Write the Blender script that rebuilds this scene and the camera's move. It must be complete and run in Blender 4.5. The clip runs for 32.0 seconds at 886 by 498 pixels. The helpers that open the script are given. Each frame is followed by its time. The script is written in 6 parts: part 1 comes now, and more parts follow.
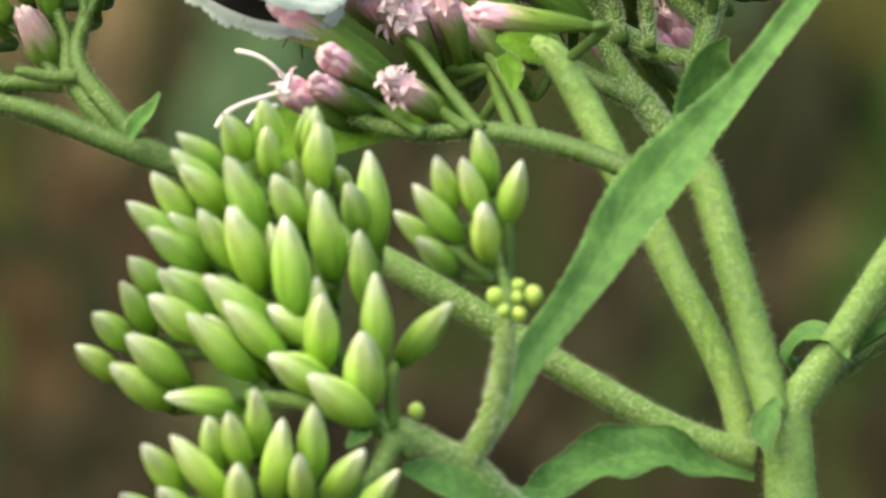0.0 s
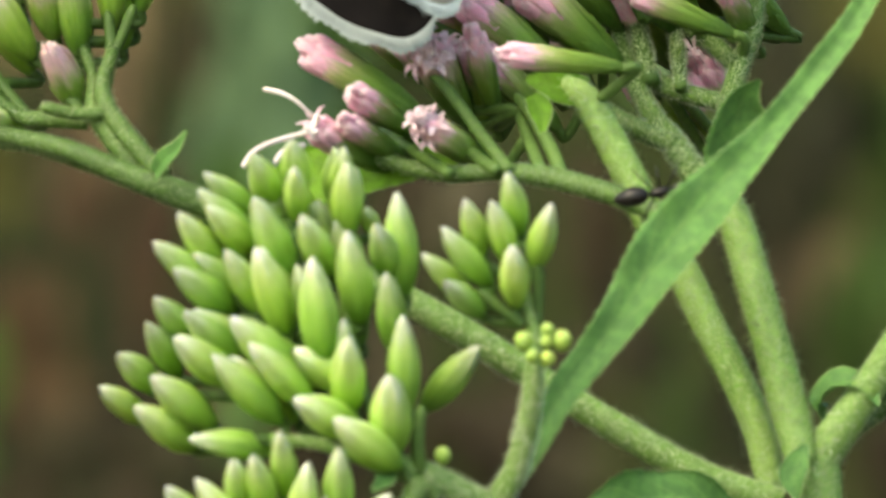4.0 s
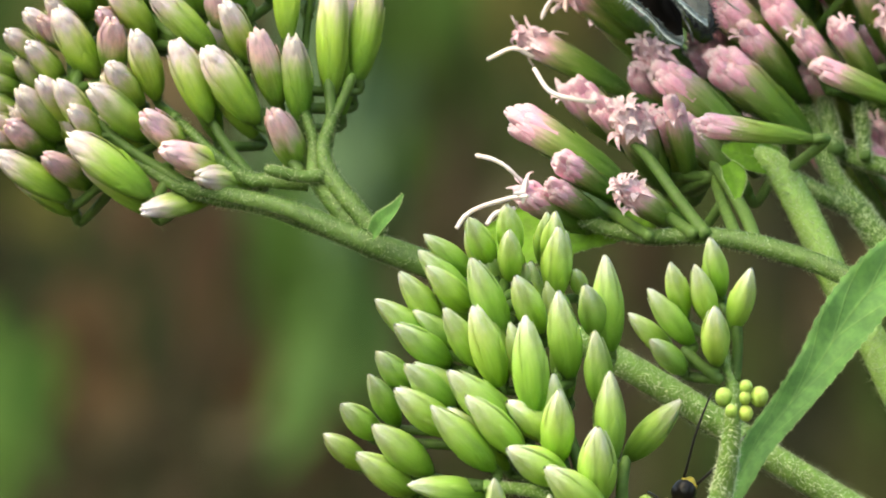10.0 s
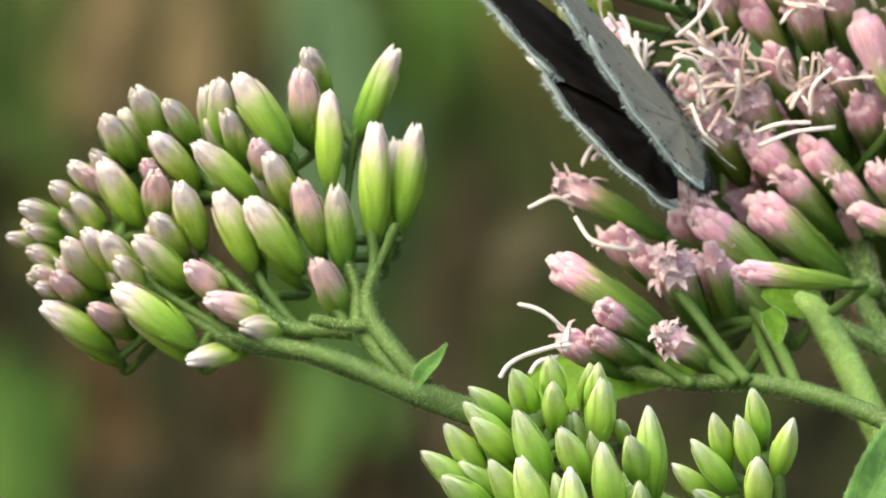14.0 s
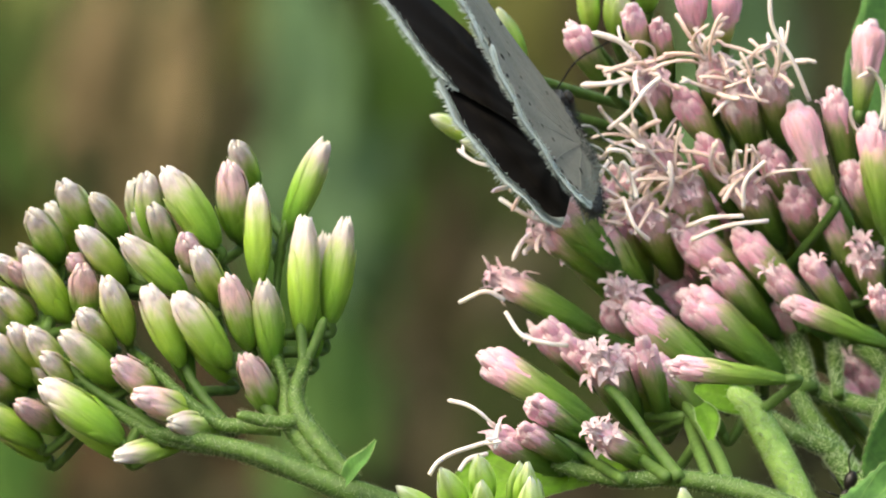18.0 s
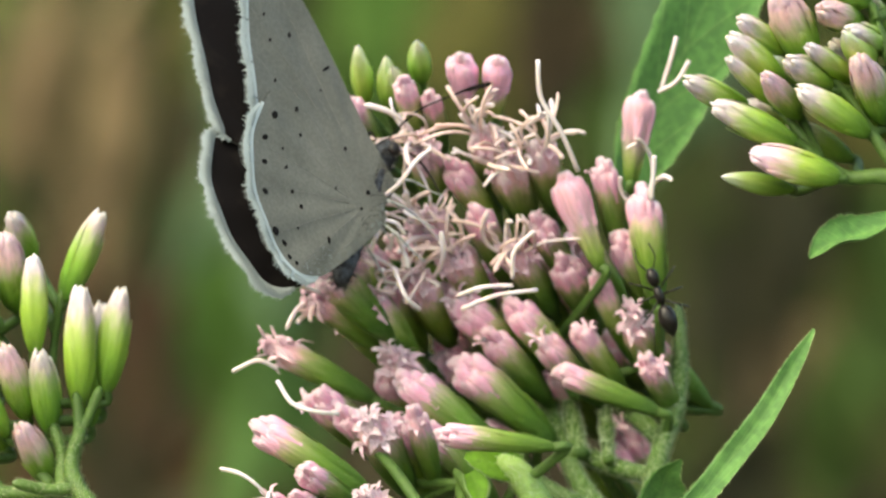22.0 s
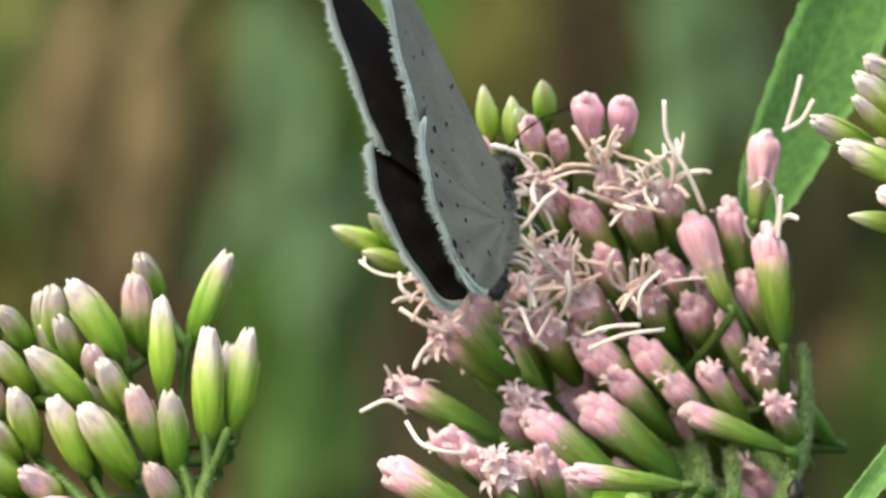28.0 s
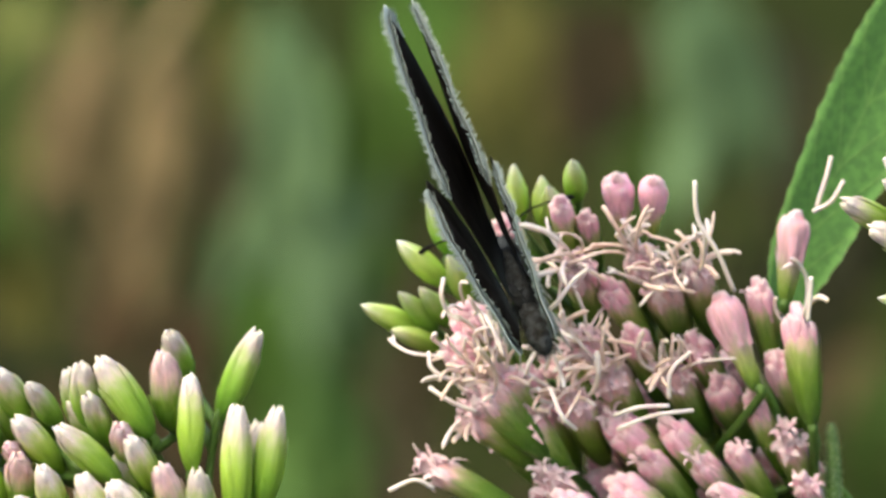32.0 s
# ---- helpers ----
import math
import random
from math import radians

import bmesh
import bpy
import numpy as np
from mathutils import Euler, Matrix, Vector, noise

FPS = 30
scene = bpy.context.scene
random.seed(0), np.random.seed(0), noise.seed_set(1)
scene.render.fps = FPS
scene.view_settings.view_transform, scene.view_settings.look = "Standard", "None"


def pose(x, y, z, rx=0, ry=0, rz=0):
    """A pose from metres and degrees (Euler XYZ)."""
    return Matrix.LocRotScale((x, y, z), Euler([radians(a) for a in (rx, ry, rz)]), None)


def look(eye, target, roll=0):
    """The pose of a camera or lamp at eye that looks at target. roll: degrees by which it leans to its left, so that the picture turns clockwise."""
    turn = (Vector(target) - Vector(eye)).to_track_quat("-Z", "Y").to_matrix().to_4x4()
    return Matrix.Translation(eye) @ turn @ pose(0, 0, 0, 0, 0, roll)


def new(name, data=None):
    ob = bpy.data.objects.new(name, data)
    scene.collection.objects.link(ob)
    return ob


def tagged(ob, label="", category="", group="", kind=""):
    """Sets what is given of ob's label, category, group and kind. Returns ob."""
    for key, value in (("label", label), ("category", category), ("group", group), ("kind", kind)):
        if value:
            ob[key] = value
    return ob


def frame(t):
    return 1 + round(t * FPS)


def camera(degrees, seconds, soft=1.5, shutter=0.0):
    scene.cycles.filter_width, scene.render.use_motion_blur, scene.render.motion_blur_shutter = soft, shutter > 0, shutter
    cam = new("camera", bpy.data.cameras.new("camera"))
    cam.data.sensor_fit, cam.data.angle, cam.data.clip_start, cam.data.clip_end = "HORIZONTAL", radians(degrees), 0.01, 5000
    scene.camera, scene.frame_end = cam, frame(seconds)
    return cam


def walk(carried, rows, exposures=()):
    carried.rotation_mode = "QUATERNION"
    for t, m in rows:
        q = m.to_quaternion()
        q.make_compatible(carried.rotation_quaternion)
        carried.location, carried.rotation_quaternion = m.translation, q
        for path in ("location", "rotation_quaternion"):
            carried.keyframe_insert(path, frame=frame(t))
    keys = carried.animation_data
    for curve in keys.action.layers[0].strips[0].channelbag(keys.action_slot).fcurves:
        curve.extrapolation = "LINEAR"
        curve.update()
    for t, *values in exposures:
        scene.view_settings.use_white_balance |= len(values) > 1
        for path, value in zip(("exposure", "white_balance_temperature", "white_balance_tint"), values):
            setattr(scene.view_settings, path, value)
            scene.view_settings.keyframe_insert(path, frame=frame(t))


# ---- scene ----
cam = camera(3.785, 32.0, soft=1.8)
cam.data.dof.use_dof = True
cam.data.dof.focus_distance = 0.8
cam.data.dof.aperture_fstop = 108.0

LIFT = 0.75  # height of the flower heads over the ground, metres


def at_mm(x, y, z):
    """A place by the flowers, in millimetres from their middle."""
    return Vector((x * 0.001, y * 0.001, LIFT + z * 0.001))


# seconds, place in mm, lean
PATH = [
    (0, -1.48, -769.94, -16.87, 0.528),
    (0.5, -3.04, -767.17, -16.75, 0.724),
    (1, 0.31, -762.74, -17.75, 0.826),
    (1.5, -4.74, -765.43, -17.49, 0.762),
    (2, -5.17, -761.58, -14.50, 0.688),
    (2.5, -5.16, -761.28, -11.35, 0.559),
    (3, -0.58, -754.98, -12.81, 0.239),
    (3.5, 0.76, -755.19, -12.41, 0.014),
    (4, -3.04, -763.57, -14.48, 0.015),
    (4.5, -5.42, -775.77, -18.08, -0.323),
    (6.5, -10.37, -793.00, -15.97, -0.357),
    (7, -12.16, -796.09, -14.54, -0.538),
    (7.5, -11.56, -799.13, -14.12, -0.655),
    (8, -9.87, -798.17, -15.13, -0.843),
    (8.5, -9.51, -798.15, -13.23, -0.809),
    (9, -8.51, -803.73, -13.46, -0.927),
    (9.5, -9.28, -806.96, -11.53, -0.932),
    (10, -15.15, -811.51, -11.08, -0.668),
    (10.5, -19.29, -812.43, -14.08, -0.482),
    (11, -20.33, -810.03, -11.27, -0.138),
    (11.5, -15.88, -810.35, -7.61, -0.135),
    (12, -18.24, -810.74, -5.99, -0.135),
    (12.5, -18.42, -812.99, -6.01, -0.129),
    (13, -17.62, -813.87, -5.27, -0.203),
    (13.5, -16.20, -815.97, -3.90, -0.240),
    (14, -17.83, -818.76, -2.06, -0.197),
    (14.5, -19.13, -820.06, -1.38, -0.107),
    (15, -20.78, -815.56, -0.02, -0.018),
    (15.5, -18.02, -812.92, 1.11, -0.013),
    (17.5, -17.19, -810.95, 1.46, 0.022),
    (18, -13.57, -810.93, 3.72, -0.158),
    (18.5, -13.26, -812.94, 4.88, -0.257),
    (19, -14.10, -812.17, 0.17, -0.126),
    (19.5, -11.36, -810.38, 1.80, -0.155),
    (20, -9.33, -812.64, 3.28, -0.121),
    (20.5, -8.45, -814.49, 4.48, -0.095),
    (21, -6.99, -816.70, 4.39, -0.079),
    (21.5, -3.16, -819.52, 5.51, -0.029),
    (22, 0.38, -821.94, 8.02, -0.031),
    (22.5, -6.27, -818.19, 7.01, -0.047),
    (23, -4.63, -817.24, 5.08, -0.195),
    (23.5, -1.03, -820.09, 9.58, -0.312),
    (24, -2.62, -818.27, 6.44, -0.203),
    (24.5, -1.38, -815.26, 7.34, -0.150),
    (25, 0.58, -815.81, 9.42, -0.096),
    (25.5, 2.35, -820.96, 9.11, -0.049),
    (26, -0.47, -817.46, 12.10, -0.031),
    (26.5, -3.92, -813.99, 10.88, -0.097),
    (28.5, -7.52, -825.91, 10.50, 0.218),
    (29, -6.21, -825.88, 12.75, 0.136),
    (29.5, -6.26, -826.73, 12.61, 0.150),
    (30, -3.91, -826.05, 14.60, 0.027),
    (30.5, -6.86, -824.44, 12.55, 0.126),
    (31, -6.39, -823.21, 12.33, -0.032),
    (31.5, -7.18, -824.00, 14.06, -0.038),
    (32, -9.30, -823.59, 15.40, -0.194),
]
walk(cam, [(t, pose(x * 0.001, y * 0.001, LIFT + z * 0.001, 90, lean, 0)) for t, x, y, z, lean in PATH])

# ---- light: bright open shade under a hazy sky ----
world = bpy.data.worlds.new("sky")
scene.world = world
world.use_nodes = True
wn = world.node_tree.nodes
sky = wn.new("ShaderNodeTexSky")
sky.sky_type = "NISHITA"
sky.sun_disc = False
sky.sun_elevation, sky.sun_rotation = radians(49), radians(222)
sky.air_density, sky.dust_density, sky.ozone_density = 1.0, 4.0, 1.0
wn["Background"].inputs["Strength"].default_value = 0.18
world.node_tree.links.new(sky.outputs[0], wn["Background"].inputs["Color"])
sun_data = bpy.data.lights.new("sun", "SUN")
sun_data.energy, sun_data.angle, sun_data.color = 0.22, radians(80), (1.0, 0.96, 0.84)
sun = new("sun", sun_data)
sun.matrix_world = look((-1.2, -1.35, 2.1), (0, 0, 0))
scene.view_settings.exposure = 1.4
scene.view_settings.use_white_balance = True
scene.view_settings.white_balance_temperature = 7850
scene.view_settings.white_balance_tint = -4


# ---- materials ----
def material(name, colour=(0.5, 0.5, 0.5), rough=0.55, sub=0.0, spec=0.4):
    m = bpy.data.materials.new(name)
    m.use_nodes = True
    b = m.node_tree.nodes["Principled BSDF"]
    b.inputs["Base Color"].default_value = (*colour, 1)
    b.inputs["Roughness"].default_value = rough
    b.inputs["Specular IOR Level"].default_value = spec
    if sub:
        b.inputs["Subsurface Weight"].default_value = sub
        b.inputs["Subsurface Scale"].default_value = 0.0007
        b.inputs["Subsurface Radius"].default_value = (1.0, 0.9, 0.45)
    return m


def node(m, kind, **values):
    n = m.node_tree.nodes.new(kind)
    for key, value in values.items():
        n.inputs[key.replace("_", " ")].default_value = value
    return n


def wire(m, a, b):
    m.node_tree.links.new(a, b)


def ramp(m, stops, source):
    r = m.node_tree.nodes.new("ShaderNodeValToRGB")
    e = r.color_ramp.elements
    while len(e) < len(stops):
        e.new(0.5)
    for k, (p, c) in enumerate(stops):
        e[k].position, e[k].color = p, (*c, 1)
    wire(m, source, r.inputs[0])
    return r


def blend(m, kind, factor, a, b):
    x = m.node_tree.nodes.new("ShaderNodeMix")
    x.data_type, x.blend_type = "RGBA", kind
    if isinstance(factor, float):
        x.inputs[0].default_value = factor
    else:
        wire(m, factor, x.inputs[0])
    for slot, v in ((6, a), (7, b)):
        if isinstance(v, tuple):
            x.inputs[slot].default_value = (*v, 1)
        else:
            wire(m, v, x.inputs[slot])
    return x.outputs[2]


def bump(m, height, strength, distance):
    n = node(m, "ShaderNodeBump", Strength=strength, Distance=distance)
    wire(m, height, n.inputs["Height"])
    wire(m, n.outputs[0], m.node_tree.nodes["Principled BSDF"].inputs["Normal"])


def base(m):
    return m.node_tree.nodes["Principled BSDF"].inputs["Base Color"]


def noise_tex(m, scale, detail=3.0, coords="Object"):
    c = node(m, "ShaderNodeTexCoord")
    n = node(m, "ShaderNodeTexNoise", Scale=scale, Detail=detail)
    wire(m, c.outputs[coords], n.inputs["Vector"])
    return n.outputs["Fac"]


def bud_skin(name, stops, sub=0.4, ribbed=0.65):
    """Skin of a flower head: a colour that runs from its foot to its tip, fine lengthwise ribs and speckles."""
    m = material(name, rough=0.58, sub=sub, spec=0.2)
    c = node(m, "ShaderNodeTexCoord")
    s = node(m, "ShaderNodeSeparateXYZ")
    wire(m, c.outputs["Generated"], s.inputs[0])
    n = node(m, "ShaderNodeTexNoise", Scale=5.0, Detail=4.0)
    wire(m, c.outputs["Generated"], n.inputs["Vector"])
    shift = node(m, "ShaderNodeMath")
    shift.operation = "MULTIPLY_ADD"
    wire(m, n.outputs["Fac"], shift.inputs[0])
    shift.inputs[1].default_value = 0.28
    wire(m, s.outputs["Z"], shift.inputs[2])
    less = node(m, "ShaderNodeMath")
    less.operation = "SUBTRACT"
    wire(m, shift.outputs[0], less.inputs[0])
    less.inputs[1].default_value = 0.14
    colour = ramp(m, stops, less.outputs[0]).outputs[0]
    info = node(m, "ShaderNodeObjectInfo")
    hue = node(m, "ShaderNodeHueSaturation")
    vary = node(m, "ShaderNodeMapRange")
    wire(m, info.outputs["Random"], vary.inputs[0])
    vary.inputs[3].default_value, vary.inputs[4].default_value = 0.8, 1.15
    wire(m, vary.outputs[0], hue.inputs["Value"])
    tint = node(m, "ShaderNodeMapRange")
    wire(m, info.outputs["Random"], tint.inputs[0])
    tint.inputs[3].default_value, tint.inputs[4].default_value = 0.512, 0.488
    wire(m, tint.outputs[0], hue.inputs["Hue"])
    wire(m, colour, hue.inputs["Color"])
    speck = node(m, "ShaderNodeTexNoise", Scale=60.0, Detail=2.0)
    wire(m, c.outputs["Generated"], speck.inputs["Vector"])
    spots = ramp(m, [(0.63, (0, 0, 0)), (0.72, (1, 1, 1))], speck.outputs["Fac"])
    low = ramp(m, [(0.2, (0.35, 0.35, 0.35)), (0.6, (0, 0, 0))], s.outputs["Z"])
    mask = blend(m, "MULTIPLY", 1.0, spots.outputs[0], low.outputs[0])
    ribs = node(m, "ShaderNodeTexNoise", Scale=14.0, Detail=3.0)
    stretch = node(m, "ShaderNodeMapping")
    stretch.inputs["Scale"].default_value = (1.0, 1.0, 0.12)
    wire(m, c.outputs["Generated"], stretch.inputs[0])
    wire(m, stretch.outputs[0], ribs.inputs["Vector"])
    streak = ramp(m, [(0.36, (0.76, 0.8, 0.76)), (0.5, (1.0, 1.0, 1.0)), (0.64, (1.1, 1.07, 1.1))], ribs.outputs["Fac"]).outputs[0]
    wire(m, blend(m, "MIX", mask, blend(m, "MULTIPLY", ribbed, hue.outputs[0], streak), (0.6, 0.7, 0.42)), base(m))
    bump(m, blend(m, "ADD", 0.5, ribs.outputs["Fac"], speck.outputs["Fac"]), 0.3 * ribbed + 0.1, 0.0003)
    return m


GREEN_BUD = bud_skin("green_bud_skin", [(0.0, (0.12, 0.27, 0.028)), (0.22, (0.22, 0.42, 0.05)), (0.5, (0.33, 0.56, 0.095)),
                                        (0.7, (0.43, 0.61, 0.18)), (0.83, (0.52, 0.65, 0.31)), (0.91, (0.66, 0.73, 0.51)), (1.0, (0.79, 0.81, 0.73))], ribbed=0.3)
YOUNG_BUD = bud_skin("young_bud_skin", [(0.0, (0.26, 0.4, 0.07)), (0.6, (0.36, 0.52, 0.12)), (1.0, (0.45, 0.58, 0.18))])
BLUSH_BUD = bud_skin("blush_bud_skin", [(0.0, (0.1, 0.21, 0.026)), (0.25, (0.18, 0.35, 0.042)), (0.48, (0.28, 0.46, 0.075)), (0.62, (0.38, 0.51, 0.16)),
                                        (0.73, (0.53, 0.54, 0.34)), (0.84, (0.71, 0.58, 0.58)), (1.0, (0.79, 0.74, 0.73))], ribbed=0.5)
INVOLUCRE = bud_skin("involucre_skin", [(0.0, (0.06, 0.13, 0.02)), (0.3, (0.1, 0.2, 0.028)), (0.5, (0.17, 0.29, 0.05)), (0.67, (0.3, 0.37, 0.13)),
                                        (0.76, (0.52, 0.43, 0.31)), (0.84, (0.76, 0.46, 0.54)), (1.0, (0.82, 0.44, 0.58))])
FLUTE_SKIN = bud_skin("flute_skin", [(0.0, (0.12, 0.22, 0.03)), (0.2, (0.26, 0.38, 0.07)), (0.34, (0.46, 0.48, 0.2)), (0.46, (0.66, 0.5, 0.44)),
                                     (0.6, (0.79, 0.48, 0.58)), (1.0, (0.82, 0.43, 0.58))])
ROSY_BUD = bud_skin("rosy_bud_skin", [(0.0, (0.09, 0.19, 0.025)), (0.25, (0.17, 0.34, 0.04)), (0.45, (0.28, 0.42, 0.08)), (0.56, (0.45, 0.46, 0.25)),
                                      (0.68, (0.68, 0.48, 0.47)), (0.82, (0.79, 0.48, 0.56)), (1.0, (0.82, 0.62, 0.67))])


def floret_skin(name, stops, sub=0.4):
    m = material(name, rough=0.65, sub=sub, spec=0.18)
    m.node_tree.nodes["Principled BSDF"].inputs["Subsurface Radius"].default_value = (1.0, 0.75, 0.8)
    c = node(m, "ShaderNodeTexCoord")
    s = node(m, "ShaderNodeSeparateXYZ")
    wire(m, c.outputs["Generated"], s.inputs[0])
    colour = ramp(m, stops, s.outputs["Z"]).outputs[0]
    info = node(m, "ShaderNodeObjectInfo")
    n = node(m, "ShaderNodeTexNoise", Scale=9.0, Detail=4.0)
    wire(m, c.outputs["Generated"], n.inputs["Vector"])
    vary = node(m, "ShaderNodeMapRange")
    wire(m, info.outputs["Random"], vary.inputs[0])
    vary.inputs[3].default_value, vary.inputs[4].default_value = 0.92, 1.08
    hue = node(m, "ShaderNodeHueSaturation")
    wire(m, vary.outputs[0], hue.inputs["Value"])
    wire(m, vary.outputs[0], hue.inputs["Saturation"])
    wire(m, colour, hue.inputs["Color"])
    pale = ramp(m, [(0.45, (0, 0, 0)), (0.75, (0.6, 0.6, 0.6))], n.outputs["Fac"]).outputs[0]
    grain = node(m, "ShaderNodeTexNoise", Scale=16.0, Detail=3.0)
    stretch = node(m, "ShaderNodeMapping")
    stretch.inputs["Scale"].default_value = (1.0, 1.0, 0.1)
    wire(m, c.outputs["Generated"], stretch.inputs[0])
    wire(m, stretch.outputs[0], grain.inputs["Vector"])
    streak = ramp(m, [(0.38, (0.86, 0.78, 0.82)), (0.6, (1.05, 1.05, 1.05))], grain.outputs["Fac"]).outputs[0]
    wire(m, blend(m, "MULTIPLY", 0.8, blend(m, "MIX", pale, hue.outputs[0], (0.72, 0.52, 0.63)), streak), base(m))
    bump(m, blend(m, "ADD", 0.6, n.outputs["Fac"], grain.outputs["Fac"]), 0.4, 0.0003)
    return m


PINK = floret_skin("pink_floret", [(0.0, (0.78, 0.46, 0.56)), (0.42, (0.82, 0.44, 0.58)), (0.75, (0.84, 0.43, 0.59)), (0.92, (0.84, 0.52, 0.64)), (1.0, (0.83, 0.66, 0.73))])
PALE_PINK = floret_skin("pale_floret", [(0.0, (0.54, 0.43, 0.37)), (0.3, (0.74, 0.49, 0.57)), (0.8, (0.79, 0.57, 0.67)), (1.0, (0.8, 0.69, 0.74))])
STYLE = material("style_thread", (0.7, 0.58, 0.58), 0.55, 0.3)
wire(STYLE, ramp(STYLE, [(0.35, (0.64, 0.51, 0.54)), (0.62, (0.73, 0.66, 0.69))], noise_tex(STYLE, 500)).outputs[0], base(STYLE))
TAN = material("withered_thread", (0.58, 0.39, 0.33), 0.7, 0.2)
wire(TAN, ramp(TAN, [(0.35, (0.6, 0.42, 0.41)), (0.62, (0.72, 0.57, 0.56))], noise_tex(TAN, 900)).outputs[0], base(TAN))


def stem_skin(name, dark, light):
    m = material(name, rough=0.6, sub=0.15)
    big, fine = noise_tex(m, 160, 3), noise_tex(m, 1800, 3)
    a = ramp(m, [(0.3, dark), (0.7, light)], big).outputs[0]
    b = ramp(m, [(0.42, (0.86, 0.86, 0.86)), (0.68, (1.1, 1.1, 1.04))], fine).outputs[0]
    wire(m, blend(m, "MULTIPLY", 1.0, a, b), base(m))
    bump(m, fine, 0.35, 0.0003)
    return m


STEM = stem_skin("stem_skin", (0.14, 0.26, 0.055), (0.21, 0.35, 0.095))
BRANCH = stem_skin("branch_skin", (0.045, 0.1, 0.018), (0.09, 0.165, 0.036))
PALE_STEM = stem_skin("pale_stem_skin", (0.2, 0.35, 0.08), (0.3, 0.46, 0.14))
LEAF_HAIR = material("leaf_hair", (0.34, 0.48, 0.2), 0.6, 0.2)
HAIR = material("stem_hair", (0.62, 0.71, 0.48), 0.6, 0.2)


def leaf_skin(name, dark, light, glow=0.35):
    """Leaf blade: veins along and across, uneven green, light that shines through."""
    m = material(name, rough=0.6, spec=0.22)
    big, fine = noise_tex(m, 120, 4), noise_tex(m, 1500, 3)
    colour = ramp(m, [(0.3, dark), (0.72, light)], big).outputs[0]
    uv = node(m, "ShaderNodeTexCoord")
    part_uv = node(m, "ShaderNodeSeparateXYZ")
    wire(m, uv.outputs["UV"], part_uv.inputs[0])
    mid = node(m, "ShaderNodeMath")
    mid.operation = "ABSOLUTE"
    wire(m, part_uv.outputs["X"], mid.inputs[0])
    rib = ramp(m, [(0.0, (1, 1, 1)), (0.07, (0, 0, 0))], mid.outputs[0]).outputs[0]
    slant = node(m, "ShaderNodeMath")
    slant.operation = "MULTIPLY_ADD"
    wire(m, mid.outputs[0], slant.inputs[0])
    slant.inputs[1].default_value = -0.16
    wire(m, part_uv.outputs["Y"], slant.inputs[2])
    wave = node(m, "ShaderNodeMath")
    wave.operation = "MULTIPLY"
    wire(m, slant.outputs[0], wave.inputs[0])
    wave.inputs[1].default_value = 9.0
    saw = node(m, "ShaderNodeMath")
    saw.operation = "PINGPONG"
    wire(m, wave.outputs[0], saw.inputs[0])
    saw.inputs[1].default_value = 0.5
    side = ramp(m, [(0.0, (1, 1, 1)), (0.09, (0, 0, 0))], saw.outputs[0]).outputs[0]
    veins = blend(m, "ADD", 1.0, rib, side)
    soft = blend(m, "MULTIPLY", 1.0, veins, (0.22, 0.22, 0.22))
    tinted = blend(m, "MIX", soft, colour, (0.24, 0.4, 0.12))
    b = ramp(m, [(0.4, (0.8, 0.8, 0.8)), (0.65, (1.1, 1.1, 1.0))], fine).outputs[0]
    final = blend(m, "MULTIPLY", 1.0, tinted, b)
    wire(m, final, base(m))
    height = blend(m, "ADD", 0.5, veins, fine)
    bump(m, height, 0.16, 0.0002)
    t = node(m, "ShaderNodeBsdfTranslucent")
    wire(m, final, t.inputs["Color"])
    mix = node(m, "ShaderNodeMixShader")
    mix.inputs[0].default_value = glow
    out = m.node_tree.nodes["Material Output"]
    wire(m, m.node_tree.nodes["Principled BSDF"].outputs[0], mix.inputs[1])
    wire(m, t.outputs[0], mix.inputs[2])
    wire(m, mix.outputs[0], out.inputs[0])
    return m


LEAF = leaf_skin("leaf_blade", (0.085, 0.205, 0.055), (0.12, 0.265, 0.08), 0.15)
PALE_LEAF = leaf_skin("young_leaf_blade", (0.15, 0.33, 0.03), (0.22, 0.42, 0.05))


# ---- mesh helpers ----
def mesh_of(name, verts, faces, mat, smooth=True, uvs=None):
    me = bpy.data.meshes.new(name)
    me.from_pydata([tuple(v) for v in verts], [], faces)
    me.materials.append(mat)
    if smooth:
        me.shade_smooth()
    if uvs:
        layer = me.uv_layers.new(name="uv")
        for loop in me.loops:
            layer.data[loop.index].uv = uvs[loop.vertex_index]
    me.update()
    return me


def part(name, me, parent, label="", m=None):
    ob = new(name, me)
    ob.parent = parent
    if m is not None:
        ob.matrix_basis = m
    return tagged(ob, label)


def spline(points, steps):
    """A smooth line through rows of numbers (Catmull-Rom)."""
    p = [np.array(q, float) for q in points]
    p = [2 * p[0] - p[1], *p, 2 * p[-1] - p[-2]]
    rows = []
    for k in range(1, len(p) - 2):
        for s in range(steps):
            t = s / steps
            a, b, c, d = p[k - 1 : k + 3]
            rows.append(0.5 * (2 * b + (c - a) * t + (2 * a - 5 * b + 4 * c - d) * t * t + (3 * b - a - 3 * c + d) * t**3))
    rows.append(p[-2])
    return rows


